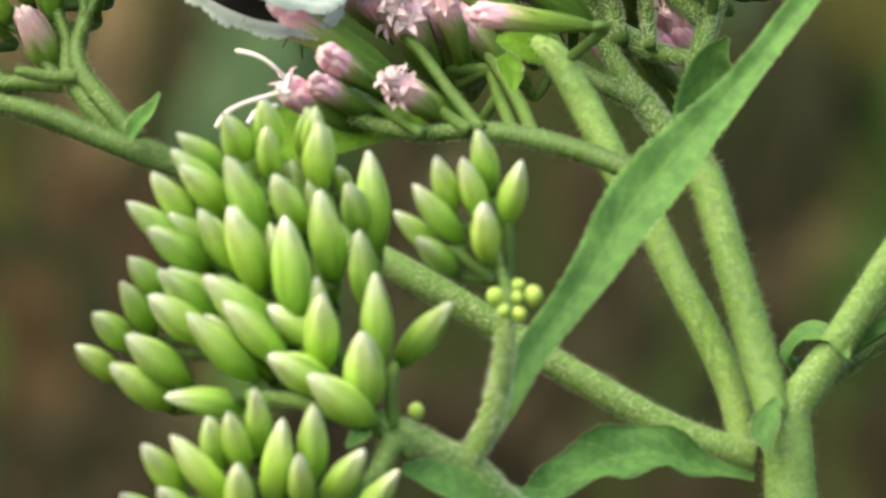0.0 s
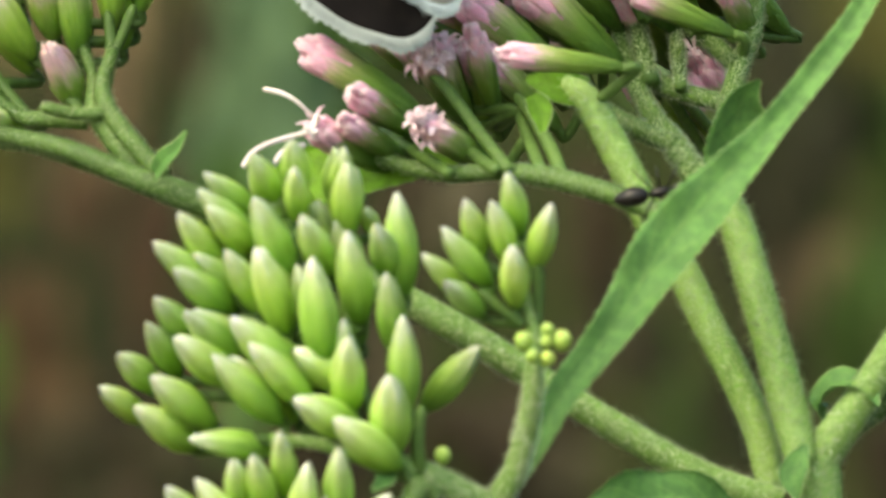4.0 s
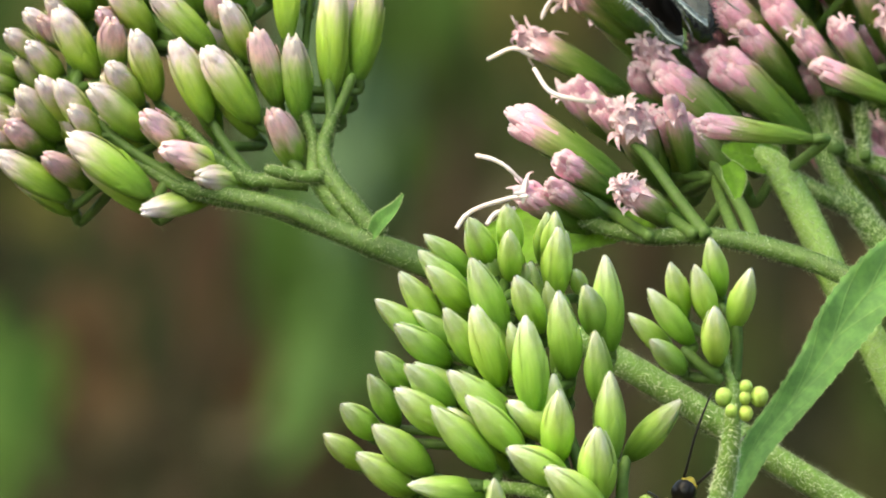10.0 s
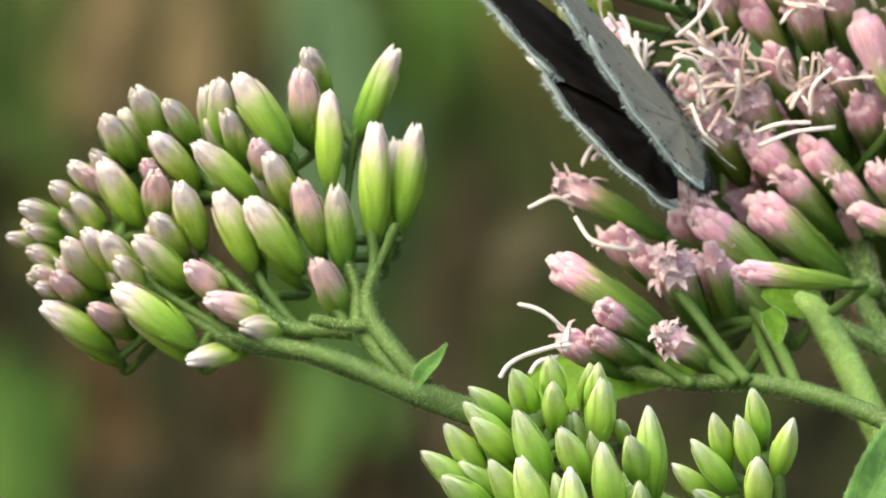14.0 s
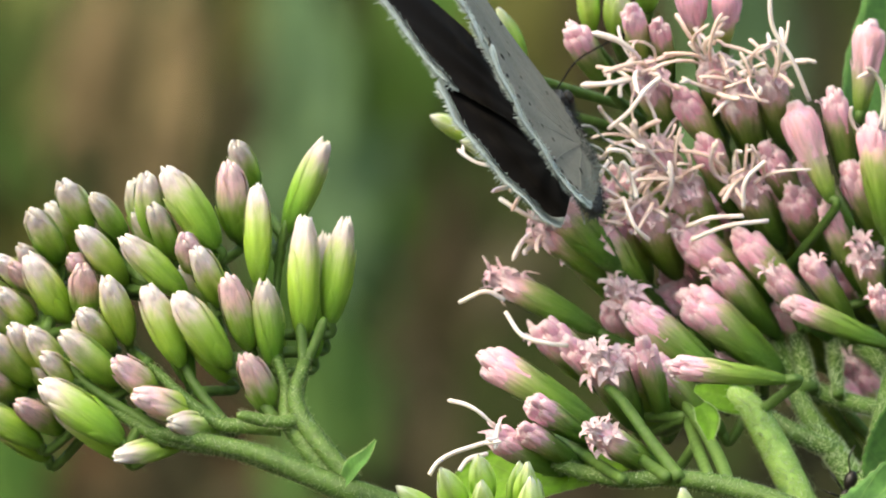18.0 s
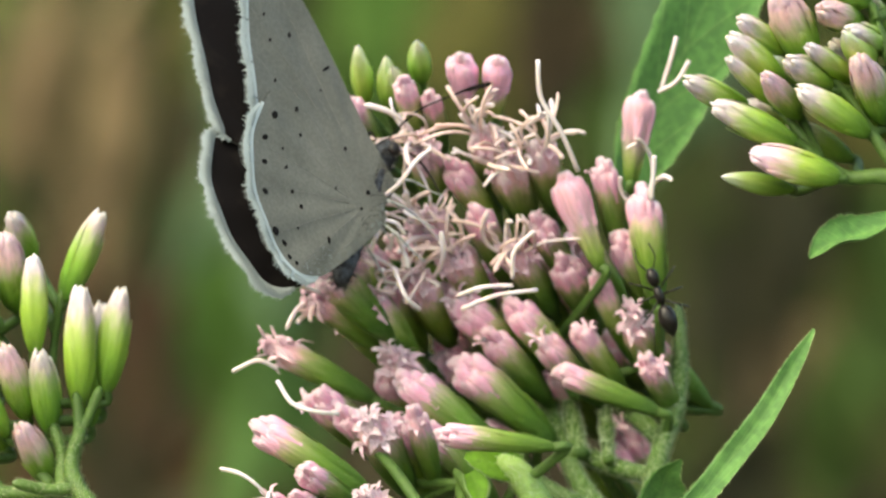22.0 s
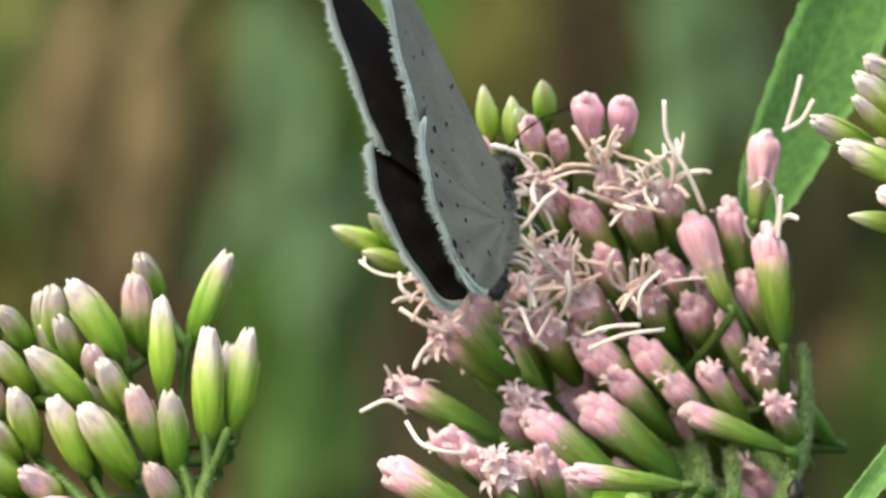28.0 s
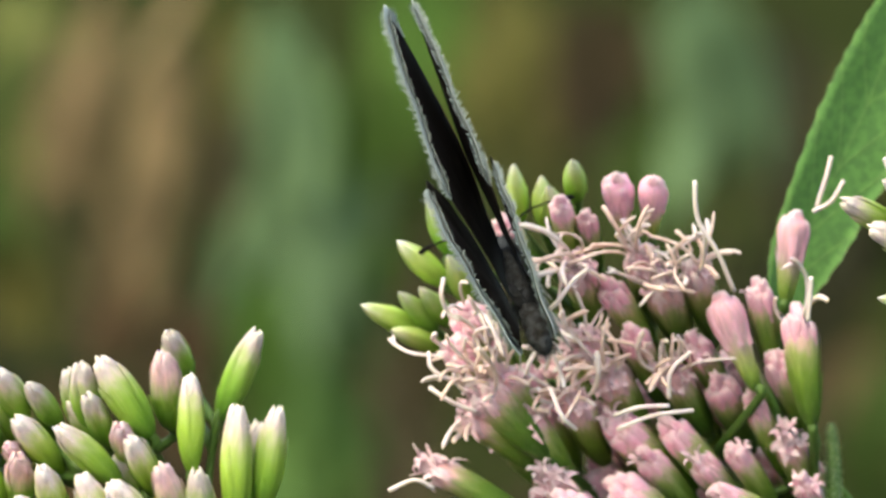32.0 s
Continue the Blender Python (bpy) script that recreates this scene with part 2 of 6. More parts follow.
def rings(rows):
    """Along rows of x, y, z, radius: the middle, two directions across, and the radius."""
    pts = [Vector(r[:3]) for r in rows]
    side = None
    found = []
    for k, q in enumerate(pts):
        ahead = (pts[min(k + 1, len(pts) - 1)] - pts[max(k - 1, 0)]).normalized()
        if side is None:
            side = ahead.orthogonal().normalized()
        side = (side - ahead * side.dot(ahead)).normalized()
        found.append((q, side.copy(), ahead.cross(side), rows[k][3]))
    return found


def tube(rows, sides, verts, faces, rough=0.0):
    start = len(verts)
    rows = rings(rows)
    for q, a, b, r in rows:
        for s in range(sides):
            w = 2 * math.pi * s / sides
            rr = r * (1 + rough * (random.random() - 0.5))
            verts.append(q + (a * math.cos(w) + b * math.sin(w)) * rr)
    for k in range(len(rows) - 1):
        for s in range(sides):
            i, j = start + k * sides + s, start + k * sides + (s + 1) % sides
            faces.append((i, j, j + sides, i + sides))
    faces.append(tuple(range(start + sides - 1, start - 1, -1)))
    n = len(verts)
    faces.append(tuple(range(n - sides, n)))


# ---- the plant ----
plant = tagged(new("flowering_plant"), "tall hairy-stemmed plant with pink and lime-green flower clusters", "plant")
plant.location = (0.03, 0.0, 0.0)
IN_PLANT = Matrix.Translation((-0.03, 0.0, 0.0))


def profile(z, table):
    for (z0, r0), (z1, r1) in zip(table, table[1:]):
        if z <= z1:
            f = (z - z0) / (z1 - z0)
            return r0 + (r1 - r0) * f
    return table[-1][1]


BUD = [(0, 0.12), (0.05, 0.2), (0.13, 0.3), (0.24, 0.39), (0.36, 0.44), (0.48, 0.45), (0.58, 0.42), (0.68, 0.36), (0.78, 0.28), (0.87, 0.19), (0.94, 0.11), (1, 0.025)]
BLUNT = [(0, 0.12), (0.05, 0.21), (0.13, 0.3), (0.24, 0.38), (0.38, 0.435), (0.52, 0.455), (0.66, 0.44), (0.76, 0.4), (0.84, 0.345), (0.9, 0.27), (0.95, 0.17), (1, 0.05)]
CUP = [(0, 0.1), (0.06, 0.18), (0.14, 0.25), (0.26, 0.32), (0.4, 0.375), (0.55, 0.425), (0.66, 0.455), (0.74, 0.45), (0.8, 0.405), (0.86, 0.31), (0.91, 0.17), (0.94, 0.05)]
FLUTE = [(0, 0.1), (0.06, 0.16), (0.15, 0.21), (0.3, 0.26), (0.45, 0.32), (0.6, 0.41), (0.74, 0.47), (0.84, 0.46), (0.9, 0.36), (0.94, 0.16)]


def lathe(table, top, verts, faces, sides=12, levels=9):
    start = len(verts)
    for k in range(levels):
        z = top * k / (levels - 1)
        r = profile(z, table) * 0.94
        for s in range(sides):
            w = 2 * math.pi * s / sides
            verts.append((r * math.cos(w), r * math.sin(w), z))
    for k in range(levels - 1):
        for s in range(sides):
            i, j = start + k * sides + s, start + k * sides + (s + 1) % sides
            faces.append((i, j, j + sides, i + sides))
    faces.append(tuple(range(start + sides - 1, start - 1, -1)))


def bract(table, angle, half, z0, z1, lift, verts, faces, open_tip=0.0):
    """One pointed scale that hugs the head, with a raised keel and a free tip."""
    start = len(verts)
    levels, across = 9, 7
    for k in range(levels):
        f = k / (levels - 1)
        z = z0 + (z1 - z0) * f
        r = profile(z, table)
        wide = half * min(1.0, (1 - f) ** 0.62 * 1.5 + 0.02)
        for s in range(across):
            g = 2 * s / (across - 1) - 1
            w = angle + wide * g
            rr = r + lift * (1.0 - 0.75 * g * g) + open_tip * f**4
            if r < 0.1:
                rr = max(r, 0.02) + lift * 0.4 * (1 - g * g)
            verts.append((rr * math.cos(w), rr * math.sin(w), z + 0.01 * (1 - g * g)))
    for k in range(levels - 1):
        for s in range(across - 1):
            i = start + k * across + s
            faces.append((i, i + 1, i + across + 1, i + across))


def bud_mesh(seed):
    r = random.Random(seed)
    v, f = [], []
    lathe(BUD, 0.985, v, f, 14, 12)
    n, a0 = 5, r.random() * 6.28
    for k in range(n):
        bract(BUD, a0 + 6.283 * k / n + r.uniform(-0.1, 0.1), r.uniform(0.6, 0.8), 0.1, r.uniform(0.88, 1.0), r.uniform(0.008, 0.022), v, f, r.uniform(0.0, 0.025))
    for k in range(3):
        bract(BUD, a0 + 0.6 + 2.094 * k + r.uniform(-0.3, 0.3), r.uniform(0.5, 0.65), 0.02, r.uniform(0.3, 0.62), r.uniform(0.025, 0.045), v, f, 0.025)
    return v, f


def blush_mesh(seed):
    """A bud about to open: green scales hold a tuft of blunt pale floret tips."""
    r = random.Random(seed)
    v, f = [], []
    lathe(BLUNT, 0.965, v, f, 14, 13)
    a0 = r.random() * 6.28
    for k in range(5):
        bract(BLUNT, a0 + 1.257 * k + r.uniform(-0.12, 0.12), r.uniform(0.55, 0.75), 0.1, r.uniform(0.7, 0.93), r.uniform(0.01, 0.035), v, f, r.uniform(0.0, 0.04))
    for k in range(3):
        bract(BLUNT, a0 + 0.5 + 2.094 * k + r.uniform(-0.3, 0.3), r.uniform(0.5, 0.65), 0.02, r.uniform(0.3, 0.6), r.uniform(0.03, 0.055), v, f, 0.03)
    for k in range(5):
        w = a0 + 1.257 * k + r.uniform(-0.25, 0.25)
        top = r.uniform(0.95, 1.03)
        x, y = 0.11 * math.cos(w), 0.11 * math.sin(w)
        tube([(x * 1.3, y * 1.3, 0.76, 0.2), (x * 1.3, y * 1.3, 0.87, 0.17), (x * 1.2, y * 1.2, 0.94, 0.1), (x * 1.1, y * 1.1, top, 0.012)], 8, v, f)
    return v, f


def cup_mesh(seed, table):
    """The body of an open head: a scaly green cup that passes softly into the packed pink florets."""
    r = random.Random(seed)
    v, f = [], []
    lathe(table, 0.93, v, f, 16, 15)
    a0 = r.random() * 6.28
    for k in range(7):
        bract(table, a0 + 0.898 * k, r.uniform(0.3, 0.45), 0.06, r.uniform(0.62, 0.88), r.uniform(0.004, 0.016), v, f, r.uniform(0.0, 0.03))
    for k in range(4):
        bract(table, a0 + 0.5 + 1.571 * k, 0.5, 0.02, r.uniform(0.38, 0.58), r.uniform(0.02, 0.035), v, f, 0.025)
    for k in range(3):
        bract(table, a0 + 2.094 * k, 0.5, 0.0, r.uniform(0.16, 0.3), 0.04, v, f, 0.03)
    return v, f


def floret_tube(cx, cy, lean, z0, z1, r, v, f, lobes=5, spread=0.0, rnd=random, slim=0.85):
    """One little corolla: a tube that swells to a lobed mouth, closed or spread to a star."""
    start, sides = len(v), 10
    levels = [(0, slim), (0.25, 0.3 + 0.68 * slim), (0.5, 0.98), (0.68, 1.0), (0.84, 0.86), (0.95, 0.56), (0.985, 0.16)]
    turn = rnd.random() * 6.28
    for k, (g, q) in enumerate(levels):
        if spread and k >= 4:
            q, g = (1.0, 0.6, 0.3)[k - 4], (0.94, 0.92, 0.88)[k - 4]
        for s in range(sides):
            w = turn + 2 * math.pi * s / sides
            lobe = 1 + (0.03, 0.04, 0.07, 0.13, 0.2, 0.24, 0.2)[k] * math.cos(lobes * (w - turn))
            z = z0 + (z1 - z0) * g + (0.026 * math.cos(lobes * (w - turn)) if k >= 3 else 0)
            x, y = cx * (1 + lean * g), cy * (1 + lean * g)
            v.append((x + r * q * lobe * math.cos(w), y + r * q * lobe * math.sin(w), z))
    n = len(levels)
    for k in range(n - 1):
        for s in range(sides):
            i, j = start + k * sides + s, start + k * sides + (s + 1) % sides
            f.append((i, j, j + sides, i + sides))
    f.append(tuple(range(len(v) - sides, len(v))))
    if spread:
        x, y = cx * (1 + lean), cy * (1 + lean)
        for k in range(lobes):
            w = turn + 6.283 * k / lobes + rnd.uniform(-0.15, 0.15)
            b = len(v)
            long, curl = spread * rnd.uniform(0.8, 1.2), rnd.uniform(-0.05, 0.04)
            for m_ in range(4):
                g = m_ / 3
                out = r * 0.85 + long * g
                wide = r * (0.46, 0.52, 0.36, 0.06)[m_]
                zz = z1 - 0.01 + 0.05 * math.sin(2.2 * g) + curl * g * g * 2
                for side in (-1, 0, 1):
                    px, py = out * math.cos(w) - side * wide * math.sin(w), out * math.sin(w) + side * wide * math.cos(w)
                    v.append((x + px, y + py, zz + (0.0 if side else -0.02)))
            for m_ in range(3):
                for s in range(2):
                    i = b + m_ * 3 + s
                    f.append((i, i + 1, i + 4, i + 3))


def floret_mesh(seed, kind):
    r = random.Random(seed)
    v, f = [], []
    if kind == "closed":
        floret_tube(0, 0, 0, 0.7, 1.0, 0.165, v, f, rnd=r)
    elif kind == "tall":
        floret_tube(0, 0, 0, 0.5, 1.0, 0.18, v, f, rnd=r, slim=0.6)
    elif kind == "open":
        floret_tube(0, 0, 0, 0.62, 1.0, 0.155, v, f, spread=0.27, rnd=r)
    else:
        floret_tube(0, 0, 0, 0.62, 1.0, 0.17, v, f, spread=0.15 if seed % 2 else 0.0, rnd=r)
    return v, f


BUDS = [mesh_of("green_bud", *bud_mesh(k), GREEN_BUD) for k in range(6)]
BLUSHES = [mesh_of("blush_bud", *blush_mesh(20 + k), BLUSH_BUD) for k in range(8)]
ROSY = [mesh_of("rosy_bud", *blush_mesh(30 + k), ROSY_BUD) for k in range(5)]
CUPS = [mesh_of("involucre", *cup_mesh(40 + k, CUP), INVOLUCRE) for k in range(4)]
FLUTES = [mesh_of("flute", *cup_mesh(50 + k, FLUTE), FLUTE_SKIN) for k in range(3)]
TALL = [mesh_of("tall_floret", *floret_mesh(90 + k, "tall"), PINK) for k in range(5)]
CLOSED = [mesh_of("closed_floret", *floret_mesh(60 + k, "closed"), PINK) for k in range(5)]
OPENED = [mesh_of("open_floret", *floret_mesh(70 + k, "open"), PALE_PINK) for k in range(4)]
FADED = [mesh_of("faded_floret", *floret_mesh(80 + k, "faded"), PALE_PINK) for k in range(4)]
pick = random.Random(5)


STEM_POINTS = []


def head_pose(row, longer):
    tip, foot, wide = at_mm(*row[:3]), at_mm(*row[3:6]), row[6] * 0.001
    foot = foot - (tip - foot) * longer
    way = tip - foot
    turn = way.to_track_quat("Z", "Y").to_matrix().to_4x4() @ Matrix.Rotation(pick.random() * 6.28, 4, "Z")
    return IN_PLANT @ Matrix.Translation(foot) @ turn @ Matrix.Diagonal((wide, wide, way.length, 1)), foot, way.normalized()


HAIRS = random.Random(8)


def pedicel(foot, way):
    """The thin stalk from the foot of a head down to the nearest stem below it."""
    q = min(STEM_POINTS, key=lambda p: (p - foot).length + 1.2 * max(0.0, p.z - foot.z + 0.0005) + 0.6 * max(0.0, foot.y - p.y))
    d = min(0.0006, (q - foot).length * 0.3)
    rows = spline([(*(foot + way * 0.0002), 0.00033), (*(foot - way * d), 0.0003), (*q, 0.00034)], 5)
    v, f = [], []
    tube(rows, 8, v, f)
    for p, a, b, rad in rings(rows):
        for _ in range(14):
            w = HAIRS.random() * 6.283
            out = a * math.cos(w) + b * math.sin(w)
            side = (b * math.cos(w) - a * math.sin(w)) * 0.00002
            s = p + out * rad * 0.95 + way * HAIRS.uniform(-0.0003, 0.0003)
            v += [s - side, s + side, s + (out + way * HAIRS.uniform(-0.6, 0.6)) * HAIRS.uniform(0.00012, 0.0003)]
            f.append((len(v) - 3, len(v) - 2, len(v) - 1))
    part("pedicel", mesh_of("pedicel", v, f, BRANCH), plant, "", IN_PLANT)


def closed_buds(rows, kinds, label, longer, slim):
    for row in rows:
        m, foot, way = head_pose((*row[:6], row[6] * slim), longer)
        part("flower_bud", pick.choice(kinds), plant, label, m)
        pedicel(foot, way)


def green_heads(rows):
    closed_buds(rows, BUDS, "closed lime-green flower bud with pale tip", 0.05, 1.0)


def blush_heads(rows):
    closed_buds(rows, BLUSHES, "green flower bud with whitish-pink tip", 0.05, 0.93)


def with_florets(rows, kinds, label, floret_label, spread, longer, count, cups, mouth):
    for row in rows:
        m, foot, way = head_pose((*row[:6], row[6] * 0.95), longer)
        head = part("flower_head", pick.choice(cups), plant, label, m)
        pedicel(foot, way)
        turn = pick.random() * 6.28
        inner = 1 + (count - 1) // 3
        for k in range(count):
            if k == 0:
                w, r, high = turn, 0.0, 1.0
            elif k < inner:
                w, r, high = turn + 6.283 * k / (inner - 1), 0.14, 0.96
            else:
                w, r, high = turn + 6.283 * (k - inner + 0.3) / (count - inner), 0.27, 0.89
            w += pick.uniform(-0.2, 0.2)
            r += pick.uniform(-0.02, 0.02) * (k > 0)
            high += pick.uniform(-0.05, 0.04)
            tilt = spread * r / 0.25 + pick.uniform(-0.07, 0.07)
            lean = Matrix.Translation((0, 0, mouth)) @ Matrix.Rotation(tilt, 4, (-math.sin(w), math.cos(w), 0)) @ Matrix.Translation((0, 0, -mouth))
            place = Matrix.Translation((r * math.cos(w), r * math.sin(w), 0)) @ lean @ Matrix.Rotation(pick.random() * 6.28, 4, "Z") @ Matrix.Diagonal((1, 1, high, 1))
            part("floret", pick.choice(OPENED if kinds is CLOSED and pick.random() < 0.04 else kinds), head, floret_label, place)


def pink_heads(rows):
    with_florets(rows, CLOSED, "green-cupped flower head with pink closed florets", "rounded pink floret", 0.02, 0.32, 12, CUPS, 0.76)


def budding_heads(rows):
    closed_buds(rows, ROSY, "green flower bud just opening to a rosy tip", 0.04, 1.02)


def tall_heads(rows):
    with_florets(rows, TALL, "tall flower head with slender pink florets", "slender pink floret", 0.0, 0.02, 9, FLUTES, 0.42)


def open_heads(rows):
    with_florets(rows, OPENED, "flower head with open star-shaped pink florets", "pale pink star-shaped floret", 0.3, 0.32, 7, CUPS, 0.74)


THREADS = random.Random(11)


def thread(start, way, length, thick, curl, mat, label):
    """One long style: a pale thread that springs from a floret, bends, wavers and curls, with a blunt or forked end."""
    rows, q, d = [], Vector(start), way.normalized()
    axis = d.orthogonal()
    axis.rotate(Matrix.Rotation(THREADS.random() * 6.28, 3, d))
    n = 16
    swell = THREADS.uniform(0.0, 0.5)
    for k in range(n + 1):
        g = k / n
        rows.append((*q, thick * (0.8 + swell * g) * THREADS.uniform(0.85, 1.15) * (1.0 if k < n else 0.35)))
        axis.rotate(Matrix.Rotation(THREADS.uniform(-0.22, 0.22), 3, d))
        d = (d + axis * curl * (0.3 + 1.1 * g * g) / n + Vector((THREADS.uniform(-0.04, 0.04), THREADS.uniform(-0.04, 0.04), THREADS.uniform(-0.05, 0.03)))).normalized()
        q = q + d * length / n
    v, f = [], []
    tube(rows, 6, v, f)
    if THREADS.random() < 0.12:
        a, b = Vector(rows[-4][:3]), Vector(rows[-2][:3])
        off = (b - a).orthogonal().normalized() * THREADS.uniform(0.0003, 0.0007)
        tube([(*a, thick * 0.8), (*(a.lerp(b, 0.6) + off * 0.5), thick), (*(b + off), thick * 0.9), (*(b + off * 1.4 + (b - a) * 0.3), thick * 0.3)], 6, v, f)
    part("style", mesh_of("style", v, f, mat), plant, label, IN_PLANT)


def threads_on(row, pale, withered):
    tip, foot, wide = at_mm(*row[:3]), at_mm(*row[3:6]), row[6] * 0.001
    way = (tip - foot).normalized()
    for k in range(pale):
        off = Vector((THREADS.uniform(-1, 1), THREADS.uniform(-1, 0.4), THREADS.uniform(-0.6, 0.9)))
        thread(tip + off * wide * 0.3 - way * 0.0006, way + off * 0.9, THREADS.uniform(0.0016, 0.0058), THREADS.uniform(0.00011, 0.00017), THREADS.uniform(0.8, 4.5), STYLE, "pale pink curled thread")
    for k in range(withered):
        off = Vector((THREADS.uniform(-1, 1), THREADS.uniform(-1, 0.2), THREADS.uniform(-0.5, 1)))
        thread(tip + off * wide * 0.35 - way * 0.0004, way + off, THREADS.uniform(0.0012, 0.0042), THREADS.uniform(0.0001, 0.00016), THREADS.uniform(2, 8), TAN, "flesh-coloured withered thread")


def faded_heads(rows):
    with_florets(rows, FADED, "fading pink flower head with long curled threads", "faded pink floret", 0.26, 0.25, 8, CUPS, 0.74)
    for row in rows:
        threads_on(row, 6, 9)


def tufted_heads(rows):
    with_florets(rows, CLOSED, "pink flower head with a few long threads", "pink floret", 0.1, 0.25, 12, CUPS, 0.76)
    for row in rows:
        threads_on(row, 3, 0)


def add_stem(rows, hairs):
    pts = [(*at_mm(x, y, z), r * 0.001) for x, y, z, r in rows]
    fine = spline(pts, 8)
    fine[-2][3] *= 0.8
    fine[-1][3] *= 0.35
    STEM_POINTS.extend(Vector(p[:3]) for p in fine)
    v, f = [], []
    tube(fine, 14, v, f, 0.03)
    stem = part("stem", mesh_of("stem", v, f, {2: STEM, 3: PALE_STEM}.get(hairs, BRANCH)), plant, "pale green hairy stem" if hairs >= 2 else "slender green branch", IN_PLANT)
    if hairs:
        v, f = [], []
        r = random.Random(len(rows))
        ring = rings(fine)
        finer = 0.45 if fine[len(fine) // 2][1] < -0.01 else 0.8  # the foremost stems are nearly smooth
        for k in range(len(ring) - 1):
            (q0, a0, b0, r0), (q1, a1, b1, r1) = ring[k], ring[k + 1]
            count = int((q1 - q0).length / (0.000003 if hairs >= 2 else 0.000004) * r0 / 0.0009)
            for _ in range(min(count, 1000)):
                g, w = r.random(), r.random() * 6.283
                q = q0.lerp(q1, g)
                out = a0 * math.cos(w) + b0 * math.sin(w)
                flat = (b0 * math.cos(w) - a0 * math.sin(w)) * (0.00003 if hairs >= 2 else 0.000025)
                foot = q + out * (r0 * 0.97)
                tip = foot + (out * finer + Vector((r.uniform(-0.5, 0.5), r.uniform(-0.5, 0.5), r.uniform(-0.5, 0.5)))) * r.uniform(0.00012, 0.00055 if hairs >= 2 else 0.0003)
                i = len(v)
                v += [foot - flat, foot + flat, tip]
                f.append((i, i + 1, i + 2))
        tagged(part("stem_hairs", mesh_of("stem_hairs", v, f, HAIR, False), stem, "short whitish hairs"), kind="stuff")


def add_leaf(rows, fold=0.4, face=(0, -1, 0), teeth=0.04, wave=0.05, pale=False):
    """A blade along a midrib: folded along it, toothed and wavy at its margin, with thickness."""
    pts = [(*at_mm(x, y, z), r * 0.001) for x, y, z, r in rows]
    fine = spline(pts, 10)
    across, v, uv, f = 9, [], [], []
    n = len(fine)
    mids = [Vector(p[:3]) for p in fine]
    want = Vector(face).normalized()
    for layer in (0, 1):
        for k, p in enumerate(fine):
            ahead = (mids[min(k + 1, n - 1)] - mids[max(k - 1, 0)]).normalized()
            side = ahead.cross(want).normalized()
            up = side.cross(ahead).normalized()
            for s in range(across):
                g = 2 * s / (across - 1) - 1
                half = max(p[3] * 1.22, 0.00005) * (1 + (teeth * (1 if k % 3 == 0 else -0.4) if abs(g) == 1 else 0))
                ripple = wave * math.sin(k * 0.4 + (2 if g > 0 else 0)) * abs(g) ** 1.5
                place = mids[k] + side * half * g * math.cos(fold * abs(g)) + up * half * (abs(g) * math.sin(fold) * 0.8 + ripple)
                v.append(place - up * (0.00012 * layer * (1 - 0.6 * abs(g))))
                uv.append((g, k / (n - 1)))
    size = n * across
    for k in range(n - 1):
        for s in range(across - 1):
            i = k * across + s
            f.append((i, i + 1, i + across + 1, i + across))
            j = size + i
            f.append((j, j + across, j + across + 1, j + 1))
        for s in (0, across - 1):
            i = k * across + s
            f.append((i, i + across, i + across + size, i + size))
    leaf = part("leaf", mesh_of("leaf", v, f, PALE_LEAF if pale else LEAF, uvs=uv), plant, "young yellow-green leaf" if pale else "green toothed leaf with hairy margin", IN_PLANT)
    r, hv, hf = random.Random(n), [], []
    for k in range(n - 1):
        for s in (0, across - 1):
            a, b = v[k * across + s], v[(k + 1) * across + s]
            out = (a - mids[k]).normalized()
            for _ in range(8):
                p = a.lerp(b, r.random())
                w = (b - a).normalized() * 0.000012
                i = len(hv)
                hv += [p - w, p + w, p + (out + Vector((r.uniform(-0.6, 0.6), r.uniform(-0.6, 0.6), r.uniform(-0.6, 0.6)))) * r.uniform(0.00006, 0.00014)]
                hf.append((i, i + 1, i + 2))
    tagged(part("margin_hairs", mesh_of("margin_hairs", hv, hf, LEAF_HAIR, False), leaf, "short whitish hairs"), kind="stuff")


add_stem([(18.18, -2.00, -26.31, 1.32), (18.23, -2.25, -28.87, 1.45), (18.32, -2.50, -31.43, 1.52), (18.46, -2.75, -34.63, 1.56), (18.38, -3.00, -48.27, 1.52)], 2)
add_stem([(18.00, -2.00, -27.43, 1.02), (18.73, -2.10, -25.83, 1.12), (19.64, -2.20, -24.56, 1.08), (20.95, -2.30, -22.66, 0.98), (22.59, -2.40, -20.12, 0.95), (24.22, -2.50, -17.58, 0.90), (25.60, -2.60, -15.35, 0.86), (27.18, -2.70, -12.01, 0.78), (28.53, -2.80, -7.23, 0.71), (29.02, -2.90, 0.45, 0.64), (28.93, -3.00, 7.88, 0.57)], 2)
add_stem([(19.83, -1.00, -24.80, 0.68), (21.64, 0.00, -23.65, 0.64), (23.30, 1.00, -22.49, 0.61), (25.54, 2.00, -20.82, 0.58), (32.13, 3.00, -16.46, 0.51)], 1)
add_stem([(15.68, 1.00, -28.24, 0.82), (14.96, 1.40, -24.85, 0.92), (13.66, 1.80, -21.77, 0.95), (12.10, 2.20, -18.79, 0.95), (10.70, 2.60, -15.86, 0.97), (8.81, 3.00, -12.83, 0.97), (7.56, 3.40, -10.23, 0.97), (6.21, 3.80, -7.62, 0.94), (5.20, 4.20, -5.98, 0.85), (4.08, 4.60, -5.15, 0.61), (3.02, 5.00, -4.97, 0.31)], 3)
